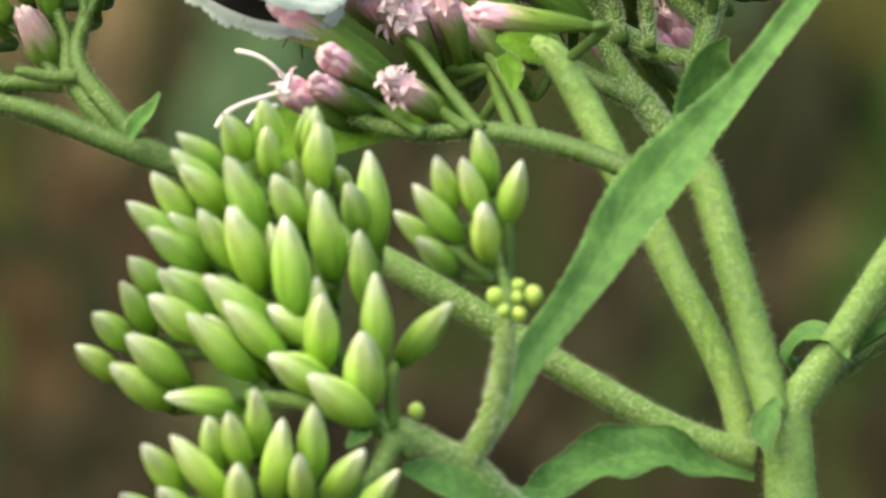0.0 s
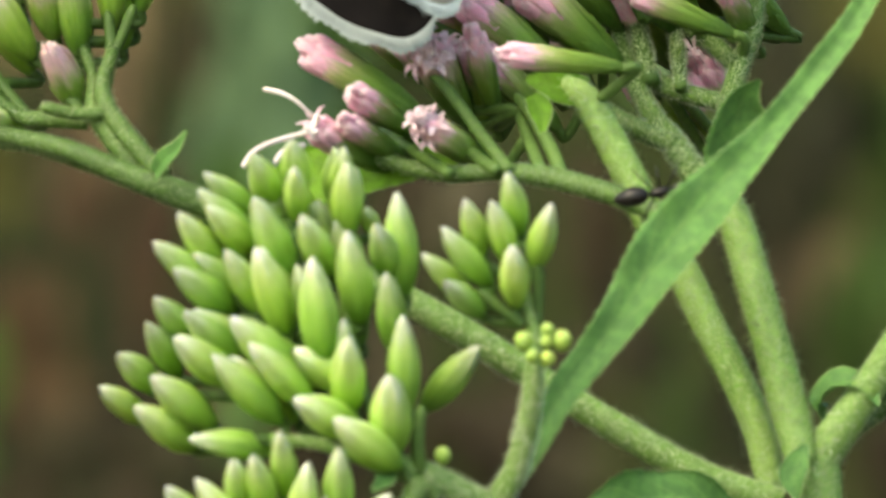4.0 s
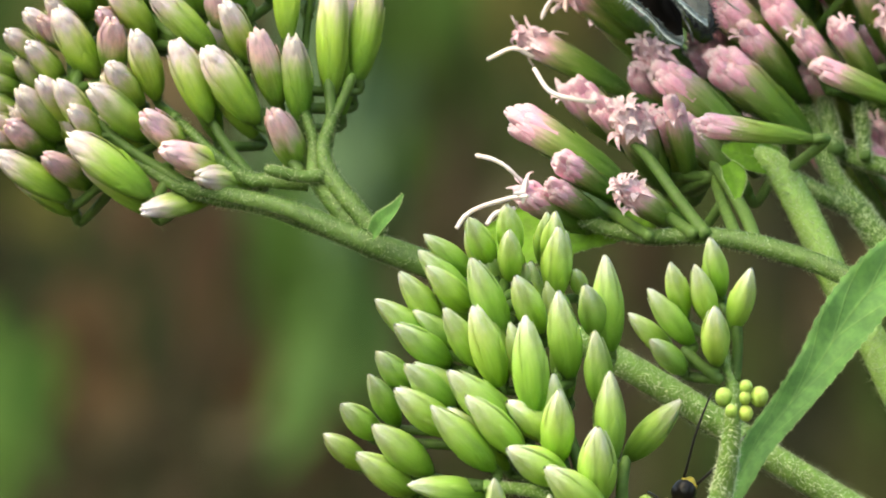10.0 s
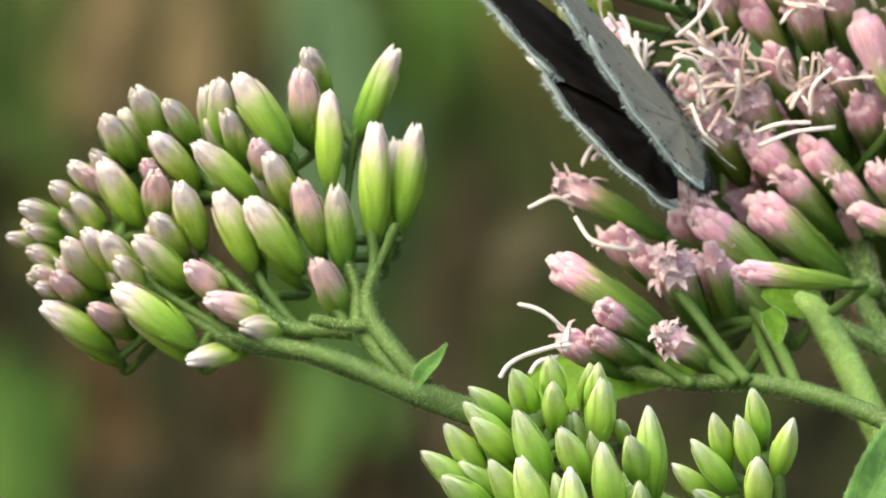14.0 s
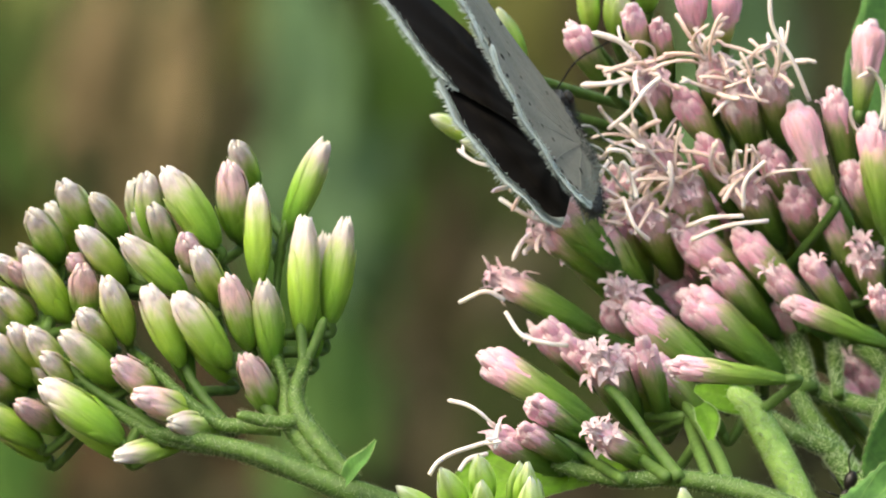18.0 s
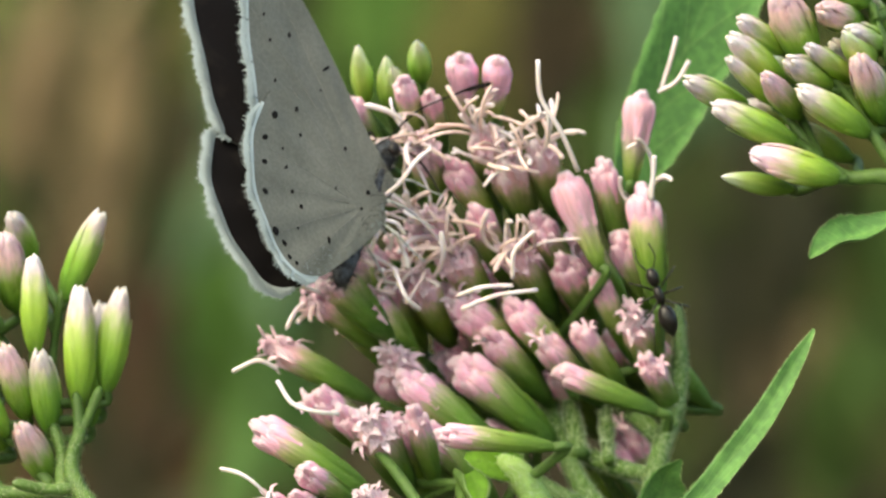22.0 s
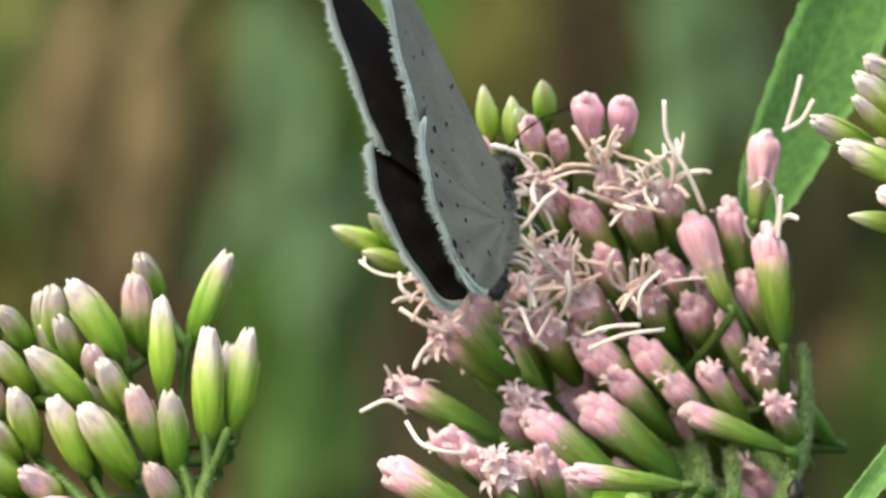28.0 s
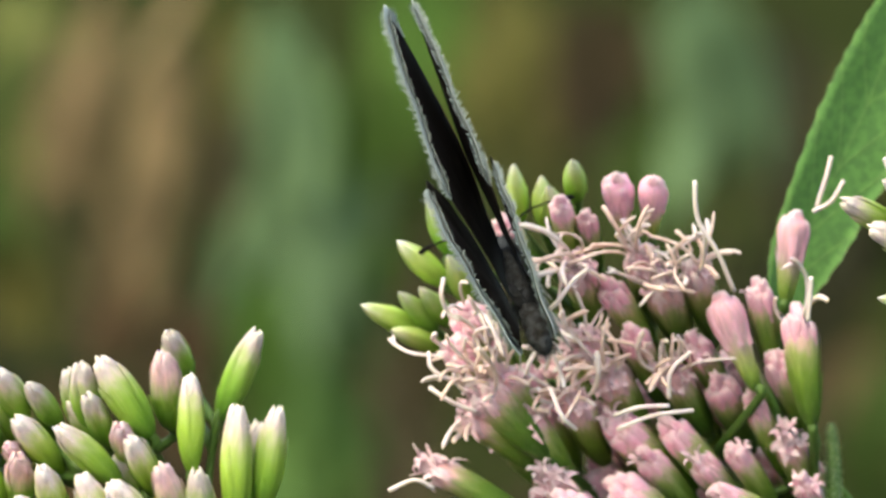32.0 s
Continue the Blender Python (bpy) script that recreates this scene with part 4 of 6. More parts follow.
# cluster whose buds begin to blush
blush_heads([
    (-43.83, 5.74, 0.56, -41, 9.96, -0.7, 1.8),
    (-43.43, 5.48, -0.93, -41.17, 9.94, -1.54, 1.45),
    (-43.31, 5.38, -2.15, -41.04, 9.85, -3.29, 1.59),
    (-42.77, 5.22, -4.41, -40.78, 9.84, -4.91, 1.45),
    (-42.52, 5.22, -5.56, -38.24, 7.46, -8.19, 2.15),
    (-41.88, 4.9, 1.84, -39.75, 9.35, 0.21, 1.66),
    (-40.73, 4.74, 3.12, -38.53, 9.1, 1.15, 1.8),
    (-39.35, 4.78, 3.82, -38.02, 9.38, 2.03, 1.52),
    (-38.66, 4.71, 5.99, -37.07, 9.1, 3.08, 2.14),
    (-36.76, 4.76, 7.73, -35.12, 9.12, 4.68, 2.28),
    (-34.91, 4.78, 6.97, -33.1, 8.98, 4.33, 1.8),
    (-35.68, 3.62, 4.93, -33.06, 7.24, 1.69, 2.14),
    (-38.82, 4.37, 3.23, -36.56, 7.91, -0.61, 2.41),
])
blush_heads([
    (-34.02, 2.6, 1.92, -32.75, 6.43, -1.88, 2.14),
    (-31.71, 4.72, 8.29, -31.1, 8.39, 4.16, 2.28),
    (-30.59, 4.52, 8.64, -27.49, 5.97, 3.98, 2.63),
    (-31.27, 3.68, 6.37, -30.03, 7.86, 3.29, 1.86),
    (-33.07, 3, 4.44, -29.42, 5.41, 0.99, 2.14),
    (-28.64, 2.78, 3.75, -26.95, 6.73, 0.32, 2.07),
    (-26.31, 6.41, 10.19, -25.17, 10.8, 7.38, 1.94),
    (-24.9, 5.06, 7.64, -24.81, 5.83, 1.79, 2),
    (-20.74, 7.9, 10.42, -23.05, 8.67, 4.91, 2.15),
    (-22.03, 5.23, 5.92, -22.12, 6.01, -1.56, 2.28),
    (-19.52, 6.32, 5.6, -20.46, 7.1, -0.61, 2.29),
    (-31.67, 3.18, 1.56, -29.52, 5.34, -3.25, 2.34),
    (-29.81, 2.53, 1.03, -26.71, 4.9, -3.33, 2.55),
])
blush_heads([
    (-24.48, 2.98, 1.76, -23.92, 5.46, -3.13, 2.14),
    (-30.16, 2.03, -6.79, -26.62, 6.27, -7.32, 2.07),
    (-33.55, 2.89, -9.01, -29.42, 6.26, -8.11, 1.79),
    (-36.73, 2.67, -1.42, -33.32, 6.03, -4.44, 2.28),
    (-35.56, 2.56, -0.1, -33.82, 7.17, -2.35, 1.93),
    (-39.81, 3.77, -0.95, -37.94, 7.93, -3.76, 1.86),
    (-41.1, 4.31, -1.64, -38.63, 8.48, -4.46, 2.28),
    (-38.76, 3.38, -1.2, -36.51, 7.45, -4.21, 2.14),
    (-38.02, 3.16, -4.44, -33.25, 4.14, -7.84, 2.69),
    (-40.54, 4.44, 1.14, -38.67, 8.93, -0.95, 1.79),
    (-42.95, 5.07, -3.37, -40.96, 9.68, -4.28, 1.52),
    (-37.87, 3.22, -2.7, -35.8, 7.56, -4.98, 1.8),
])
# buds deep in that cluster
blush_heads([
    (-43.72, 8.31, -0.52, -40.94, 12.09, -1.78, 1.66),
    (-44.70, 7.49, -1.36, -41.80, 11.67, -1.97, 1.33),
    (-41.90, 7.84, -5.34, -40.34, 11.49, -5.84, 1.33),
    (-41.56, 8.01, -6.43, -37.76, 9.63, -9.06, 1.93),
    (-41.21, 6.98, 1.07, -39.41, 10.88, -0.56, 1.53),
    (-38.78, 7.52, 3.45, -37.74, 11.80, 1.66, 1.40),
    (-37.88, 7.81, 5.01, -36.68, 11.48, 2.10, 1.93),
    (-37.71, 7.90, 6.43, -35.59, 11.06, 3.38, 1.93),
    (-35.43, 7.00, 6.08, -33.36, 10.83, 3.44, 1.66),
    (-35.46, 6.31, 4.60, -32.95, 9.67, 1.36, 1.93),
    (-32.59, 7.86, 7.89, -31.54, 10.79, 3.76, 1.93),
    (-30.03, 7.45, 7.34, -27.21, 8.04, 2.68, 1.93),
    (-32.41, 6.86, 5.97, -30.60, 9.45, 2.89, 1.71),
])
blush_heads([
    (-29.55, 5.61, 2.56, -27.40, 9.10, -0.87, 1.90),
    (-26.01, 9.16, 8.65, -25.02, 12.63, 5.84, 1.78),
    (-20.73, 6.95, 4.75, -21.47, 8.11, -2.73, 1.93),
    (-20.31, 8.90, 4.57, -20.85, 8.76, -1.64, 1.93),
    (-30.71, 6.31, 0.40, -29.04, 7.74, -4.41, 1.93),
    (-29.91, 5.16, 0.16, -26.76, 7.00, -4.20, 1.93),
    (-24.17, 5.39, 1.48, -23.76, 7.39, -3.41, 1.93),
    (-36.39, 5.27, -2.94, -33.15, 8.00, -5.96, 1.93),
    (-35.94, 5.34, -0.71, -34.01, 8.69, -2.96, 1.78),
    (-39.35, 5.77, -1.20, -37.71, 9.89, -4.01, 1.71),
    (-41.57, 6.41, -2.73, -38.86, 10.35, -5.55, 1.93),
])
blush_heads([
    (-39.28, 6.22, -2.27, -36.77, 8.98, -5.28, 1.93),
    (-37.41, 5.12, -5.61, -32.94, 6.44, -9.01, 1.93),
    (-41.35, 7.16, 0.15, -39.08, 10.53, -1.94, 1.65),
    (-43.38, 7.37, -3.80, -41.18, 12.04, -4.71, 1.40),
    (-38.29, 6.24, -3.39, -36.01, 9.51, -5.67, 1.66),
])
budding_heads([
    (-39.43, 3.81, -5.65, -36.83, 8.1, -7.44, 1.8),
    (-36.2, 3.72, 3.23, -35.02, 8.43, 1.69, 1.45),
    (-35.49, 3.22, 2.62, -35.33, 7.73, -0.43, 2),
    (-29.34, 2.83, 4.52, -28.5, 7.46, 2.07, 1.79),
    (-26.66, 5.49, 8.96, -26.09, 8.45, 4.36, 2.21),
    (-26.68, 2.6, 2.12, -25.33, 5.61, -2.28, 2.07),
    (-25.66, 2.22, -2.75, -23.73, 5.87, -6.42, 2.07),
    (-33.49, 2.17, -3.06, -30.89, 6.47, -5.28, 2),
    (-32.32, 1.93, -5.12, -28.29, 5.62, -6.46, 2.14),
    (-41.73, 4.59, -3.72, -39.89, 9.29, -5.33, 1.8),
    (-39.86, 4.63, 2.71, -37.99, 9, 0.8, 1.52),
])
# cluster of the next stem
blush_heads([
    (15.2, -0.08, 18.45, 19.13, 3.59, 16.59, 1.91),
    (16.84, -0.87, 16.88, 21.81, 0.84, 14.63, 2.26),
    (17.87, -1.07, 21.15, 21.19, 2.54, 18.31, 2.09),
    (17.76, -1.37, 19.79, 20.83, 2.45, 16.91, 1.33),
    (18.47, -0.86, 22.19, 21.56, 3.38, 20.07, 1.74),
    (21.39, -1.9, 19.61, 24.3, 2.58, 17.99, 2.09),
    (22.07, -1.85, 17.89, 26.29, 0.88, 15.21, 2.25),
    (22.61, -1.55, 20.51, 25.68, 2.71, 18.35, 1.56),
    (25.07, -0.35, 21.42, 27.8, 4.13, 20.45, 2.09),
    (23.19, 3.78, 28.08, 25.21, 8.26, 25.77, 1.76),
])
budding_heads([
    (19.17, -0.48, 13.91, 24.55, 0.48, 12.42, 2.25),
    (20.76, -0.2, 23.94, 22.93, 2.73, 19.72, 2.79),
    (19.99, -1.97, 18.73, 22.22, 2.51, 16.23, 1.74),
    (21.9, 2.03, 26.61, 26.36, 2.03, 23.2, 2.73),
    (23.45, -0.46, 22.78, 26.08, 4.02, 21.84, 2.09),
    (25.58, -0.46, 19.69, 27.77, 3.97, 16.98, 2.09),
    (25.22, 3.49, 27.04, 28.58, 6.64, 23.97, 2.46),
])
blush_heads([
    (18.93, 3.00, 16.98, 22.66, 6.64, 14.75, 1.99),
    (20.66, 3.00, 21.13, 23.37, 7.01, 18.23, 2.06),
    (23.18, 3.00, 18.71, 26.49, 6.93, 16.32, 1.99),
    (21.55, 4.00, 15.78, 25.47, 7.56, 13.71, 1.93),
    (23.98, 4.50, 25.31, 26.53, 8.19, 21.89, 2.13),
    (24.32, 4.00, 20.80, 27.22, 8.02, 18.06, 2.06),
    (24.95, 2.00, 17.33, 28.20, 6.18, 15.27, 2.13),
    (25.67, 3.00, 23.90, 28.23, 6.99, 20.83, 2.27),
])
green_heads([
    (17.39, 0.50, 12.49, 21.73, 4.08, 11.73, 1.44),
    (20.60, 1.00, 19.90, 23.66, 5.21, 17.69, 1.37),
    (24.85, -1.00, 21.26, 26.72, 3.50, 19.41, 1.91),
])
budding_heads([
    (25.79, -2.00, 19.88, 27.36, 1.68, 15.94, 2.12),
    (26.39, 2.00, 27.00, 27.85, 6.21, 23.60, 2.13),
])
# pink cluster in bloom
tufted_heads([
    (-10.72, -2.85, -7.34, -7.34, 1.84, -9.31, 2.26),
    (12.68, 10.1, 11.82, 13.51, 10.88, 5.88, 2.71),
])
pink_heads([
    (-8.94, -2.84, -7.05, -6.03, 1.86, -8.9, 1.85),
    (-8.43, -2.65, -5.42, -5.38, 2.03, -7.4, 1.98),
    (-11.33, 1.46, -2.67, -5.91, 2.24, -5.9, 2.69),
    (-7.76, 5.94, -0.83, -4.34, 10.24, -3.95, 2.77),
    (-1.46, 3.01, -1.78, -0.3, 7.05, -5.76, 1.86),
    (-0.03, -0.09, -3.26, 5.61, 1.31, -3.96, 1.85),
    (-2.28, 7.76, 0.34, 2.48, 8.86, -3.54, 2.84),
    (1.13, 10.23, 1.1, 5.8, 12.35, -2.75, 3.2),
    (6.29, 10.99, 2.69, 9.32, 14.78, -0.68, 2.3),
    (4.4, 11.34, 4.95, 8.07, 13.51, 0.73, 2.58),
    (7.24, 9.37, 0.56, 12.28, 10.74, -1.51, 1.94),
    (12.95, 10.29, 1.35, 14.69, 14.86, -1.83, 2.09),
    (9.78, 11.24, 6.56, 11.7, 14.37, 2.33, 1.88),
])
pink_heads([
    (11.14, 10.64, 9.09, 13.22, 14.47, 4.96, 2.43),
    (10.22, 9.49, 13.57, 11.16, 12.53, 8.82, 2.02),
    (0.7, 9.38, 13.52, 3.24, 13.41, 10.01, 2.3),
    (7.65, 11.09, 7.52, 9.47, 15.99, 4.21, 2.65),
    (0.98, 11.22, 4.76, 5.25, 14.45, 1.4, 2.99),
    (-4.48, 10.81, 8.18, -2.22, 14.97, 4.87, 2.09),
    (-3.6, 11.25, 6.31, -1.49, 15.81, 2.75, 2.64),
    (-2.21, 8.03, 18.65, -1.29, 12.6, 15.42, 1.87),
    (-0.48, 8.84, 17.76, 0.22, 13.49, 14.9, 1.59),
    (2.19, 10.06, 10.73, 4.13, 14.21, 6.84, 2.43),
    (6.06, 10.27, 10.05, 8.2, 14.53, 6.5, 2.3),
    (-6.22, 3.66, -1.74, -2.91, 7.22, -5.08, 2.07),
    (2.93, 10.9, 3.02, 6.14, 14.51, -0.52, 2.44),
])
pink_heads([
    (8.57, 10.83, 3.4, 11.08, 14.51, -0.13, 1.95),
])
open_heads([
    (-4.71, -2.71, -7.04, -1.13, 1.77, -9.22, 2.26),
    (-4.29, 2.67, -2.4, -2.21, 7.62, -6.13, 2.97),
    (-10.61, 11.09, 2.19, -5.46, 11.86, -0.52, 2.23),
    (-3.09, 10.53, 1.68, 0.16, 14.09, -1.93, 2.5),
    (11.93, 11.41, 4.19, 13.5, 15.83, 0.4, 2.44),
])
faded_heads([
    (-5.87, 11.19, 4.73, -2.34, 14.94, 0.83, 3.2),
    (4.1, 9.38, 13.89, 5.53, 14.28, 10.01, 2.99),
    (4.49, 10.74, 8.36, 6.81, 15.15, 4.73, 2.64),
    (-0.97, 10.03, 10.37, 0.95, 14.94, 6.82, 2.92),
    (0.61, 10.48, 8.27, 2.91, 15.22, 4.71, 2.92),
    (-1.59, 10.72, 6.68, 0.45, 15.43, 2.95, 2.93),
    (-1.33, 9.1, 14.91, 0.23, 13.91, 11.22, 2.78),
    (2.86, 9.12, 15.62, 3.58, 14.12, 12.11, 2.64),
    (6.19, 9, 14.77, 7.29, 13.64, 10.9, 2.57),
])
tall_heads([
    (7.72, 9.63, 12.79, 10.12, 10.41, 6.85, 2.71),
    (12.73, 13.92, 17.97, 12.1, 14.7, 12.15, 2.45),
    (1.37, 7.61, 20.04, 1.97, 12.18, 16.39, 2.21),
    (3.69, 7.63, 19.87, 3.72, 12.33, 16.39, 2.15),
])
tufted_heads([
    (-9.26, 8.50, 9.54, -5.29, 11.72, 7.05, 2.90),
    (-8.45, 9.00, 11.83, -5.19, 12.22, 8.46, 3.05),
    (-7.22, 9.50, 10.41, -4.41, 13.52, 7.56, 2.63),
])
pink_heads([
    (-5.89, 11.00, 17.46, -3.70, 15.14, 14.29, 2.22),
    (0.36, 12.50, 5.80, 3.22, 15.94, 2.22, 2.43),
])
faded_heads([
    (-7.29, 8.00, 7.08, -3.71, 10.42, 3.36, 3.18),
    (-6.17, 9.00, 8.13, -3.35, 12.06, 4.22, 2.91),
])
open_heads([
    (-7.75, 8.50, 5.85, -4.24, 11.64, 2.64, 2.90),
    (-4.76, 9.50, 5.48, -1.94, 12.94, 1.91, 2.77),
])
# heads deep in the cluster
pink_heads([
    (-0.16, 15.7, 1.45, 2.42, 19.78, -2.04, 2.51),
    (-3.1, 16.13, 8.72, 0.45, 19.28, 5.6, 2.21),
    (12.42, 16.4, 2.54, 16.03, 19.66, -0.77, 2.52),
    (-1.59, 13.46, 0.25, 2.04, 16.83, -3.14, 2.59),
    (6.98, 16.41, 8.06, 10.41, 19.4, 4.6, 2.27),
    (-3.48, 8.38, -2.78, -0.74, 12.64, -6.4, 2.69),
    (7.78, 14.42, -3.61, 10.42, 18.14, -7.31, 2.36),
    (11.45, 15.27, -3.02, 13.5, 19.84, -6.02, 2.2),
    (11.92, 16.73, 2.98, 15.1, 20.54, -0.15, 2.43),
    (2.25, 16.6, 4.09, 5.32, 20.52, 0.62, 2.73),
    (7.24, 14.23, -3.72, 10.85, 16.84, -7.58, 2.54),
    (-1.31, 7.37, -2.68, 2.47, 10.18, -6.45, 2.44),
    (7.7, 16.67, 6.04, 11.3, 19.43, 2.61, 2.25),
])
pink_heads([
    (-2.95, 8.34, -2.62, 0.88, 12.16, -5.57, 2.62),
    (2.64, 16.23, 6.86, 5.08, 20.42, 3.18, 2.7),
    (-3.36, 13.57, 0.51, -1.47, 17.8, -3.09, 2.28),
    (10.55, 14.77, -4.4, 13.43, 17.89, -8.26, 2.27),
    (-2.82, 14.09, 0.71, -0.97, 18.82, -2.37, 2.34),
    (5.97, 16.49, 6.79, 7.89, 20.46, 3.01, 2.27),
    (11.84, 15.26, -3.25, 14.46, 19.41, -6.56, 2.43),
    (6.58, 14.98, 0.79, 9.59, 19, -2.71, 2.76),
    (4.29, 16.72, 3.01, 7.64, 20.22, -0.1, 2.26),
    (12.13, 16.01, 1.84, 15.14, 20.18, -0.99, 2.35),
    (5.45, 16.22, 8.67, 8.57, 19.28, 5.15, 2.07),
    (6.29, 16.47, 2.54, 9.56, 20.29, -0.69, 2.58),
    (8.09, 16.23, 8.65, 10.05, 20.85, 5.07, 2.77),
])
pink_heads([
    (0.04, 16.11, 2.65, 3.09, 19.87, -0.54, 2.32),
    (1.03, 16.79, 3.84, 4.12, 20.55, 0.67, 2.33),
    (8.65, 16.24, 8.58, 11.69, 19.51, 4.97, 2.27),
    (-0.35, 8.53, -1.94, 1.91, 13.2, -5, 2.35),
    (7.42, 16.58, 7.54, 9.95, 21.1, 4.32, 2.68),
    (3.2, 11.91, -2.7, 5.35, 16.6, -5.93, 2.52),
    (10.58, 16.5, 2.77, 12.91, 21.12, -0.2, 2.44),
    (-0.87, 8.37, -1.98, 2.66, 12, -5.01, 2.22),
])
green_heads([
    (-12.21, 11.5, 15.93, -9.08, 13.81, 13.25, 1.79),
    (-14.44, 11.5, 11.93, -10.86, 14.19, 10.4, 1.65),
    (-12.55, 11.5, 10.39, -9.46, 15.01, 9.33, 1.43),
    (-12.1, 11.5, 12.75, -9.81, 15.04, 10.38, 1.5),
    (-10.79, 11.5, 13.02, -8.75, 15.29, 10.74, 1.57),
    (-10.27, 11.5, 18.59, -8.73, 14.29, 15.01, 1.65),
    (-9.02, 11.5, 15.07, -7.69, 15.19, 12.16, 1.57),
    (-4.96, 11.5, 20.73, -4.49, 14.75, 17.15, 1.49),
    (-3.19, 11.5, 20.03, -2.9, 15.17, 16.8, 1.64),
    (-1.26, 11.5, 21.03, -0.96, 15.5, 18.58, 1.63),
    (-2.82, 10.5, 19.35, -2.18, 14.5, 17.17, 1.63),
])
def curved_styles(rows):
    for row in rows:
        v, f = [], []
        tube(spline([(*at_mm(x, y, z), 0.000145) for x, y, z in row], 6), 7, v, f)
        part("style", mesh_of("style", v, f, STYLE), plant, "long pale curved thread", IN_PLANT)


curved_styles([
    [(-9.25, 6.50, 13.59), (-9.38, 5.90, 12.54), (-8.97, 6.50, 11.48), (-8.26, 6.50, 10.96)],
    [(-10.16, 6.50, 9.03), (-9.95, 5.90, 7.98), (-8.62, 6.50, 7.27), (-7.21, 6.50, 7.34)],
    [(-10.13, 6.50, 6.82), (-8.61, 5.90, 5.88), (-7.21, 6.50, 5.34)],
    [(-7.21, 6.50, 11.83), (-6.72, 5.90, 10.78), (-6.51, 6.50, 9.55)],
    [(-5.98, 6.50, 11.31), (-5.88, 5.90, 10.08), (-5.98, 6.50, 9.20)],
    [(-3.35, 6.50, 9.31), (-3.88, 5.90, 8.50), (-4.13, 6.50, 7.62)],
    [(-2.93, 6.50, 7.97), (-2.58, 5.90, 9.03), (-1.95, 6.50, 7.62), (-1.77, 6.50, 6.85)],
    [(-10.97, -4.5, -7.91), (-12.84, -5.5, -8.49), (-13.84, -6, -9.08), (-14.35, -6, -9.85)],
])
curved_styles([
    [(-10.88, -4.5, -8.59), (-12.01, -5.2, -8.89), (-12.54, -5.5, -9.6)],
    [(6.21, 3, 19.65), (6.41, 3.5, 17.32), (7.65, 4, 15.24), (8.72, 5, 12.82)],
    [(1.54, 4, 4.31), (3.63, 3, 5.15), (6.19, 4, 5.49)],
    [(1.3, 4, 5.15), (2.75, 3, 5.66), (4.68, 3.5, 5.77)],
    [(14.92, 13, 21.28), (14.57, 13, 19.87), (14.02, 13.5, 18.11)],
    [(15.7, 13, 19.76), (14.92, 13, 18.46), (13.81, 13.5, 17.83)],
    [(13.36, 1, 13.75), (13.31, 1.5, 12.43), (13.18, 2, 11.04)],
    [(-3.51, 4.5, 11.05), (-2.29, 3.5, 12.09), (-1.25, 3.5, 13.48), (-0.38, 4, 14.18)],
])
curved_styles([
    [(-2.64, 4, 6.88), (-1.95, 3, 5.15), (-1.07, 4, 4.29)],
    [(-12.56, 4, 0.48), (-11.03, 3, 1.15), (-9.83, 3.5, 0.64)],
    [(-3.88, 4, 9.26), (-3.41, 3, 9.75), (-2.53, 3.5, 9.6), (-2, 4, 8.93)],
    [(-9.76, 0, -0.09), (-8.8, -1, -1.46), (-7.26, -1, -1.95), (-6.04, 0, -2.09)],
    [(4.65, 3, 6.21), (4.77, 2.5, 7.9), (5.97, 3, 9.11)],
])
BALLS = [(1.4, -25.3, -19.45, 0.55), (2.7, -25.7, -18.87, 0.42), (3.49, -25.3, -19.39, 0.59), (2.66, -25.7, -19.5, 0.4), (2.72, -25.3, -20.41, 0.46), (1.86, -25.7, -20.3, 0.4), (-3.06, -22.5, -25.79, 0.49)]

for x, y, z, r in BALLS:
    v, f = [], []
    lathe([(0, 0.3), (0.2, 0.44), (0.5, 0.5), (0.8, 0.4), (0.95, 0.2), (1, 0.05)], 1.0, v, f, 14, 10)
    m = Matrix.Translation(at_mm(x, y, z - r)) @ Matrix.Rotation(0.5, 4, "X") @ Matrix.Scale(2 * r * 0.001, 4)
    part("young_bud", mesh_of("young_bud", v, f, YOUNG_BUD), plant, "tiny round yellow-green bud", IN_PLANT @ m)

# ---- ground and the dim undergrowth behind ----
SOIL = material("leaf_litter", rough=0.9)
wire(SOIL, ramp(SOIL, [(0.3, (0.014, 0.011, 0.007)), (0.5, (0.036, 0.025, 0.016)), (0.62, (0.026, 0.03, 0.011)), (0.75, (0.055, 0.037, 0.024))], noise_tex(SOIL, 14, 5)).outputs[0], base(SOIL))
v, f = [], []
N = 60
for j in range(N + 1):
    for i in range(N + 1):
        x, y = (i / N * 2 - 1), (j / N * 2 - 1)
        x, y = 40 * x * abs(x) ** 1.5, 40 * y * abs(y) ** 1.5
        v.append((x, y, 0.03 * noise.noise((x * 3, y * 3, 0)) - 0.03 + 0.02 * max(0, math.hypot(x, y) - 2)))
for j in range(N):
    for i in range(N):
        k = j * (N + 1) + i
        f.append((k, k + 1, k + N + 2, k + N + 1))
tagged(new("ground", mesh_of("ground", v, f, SOIL)), "brown leaf-littered woodland ground", "ground", kind="structure")

def dull(name, dark, light, scale=40.0):
    """Skin of the withered plants behind, or of those with shade put into their colour."""
    m = material(name, rough=0.8, spec=0.2)
    wire(m, ramp(m, [(0.3, dark), (0.7, light)], noise_tex(m, scale, 2)).outputs[0], base(m))
    return m


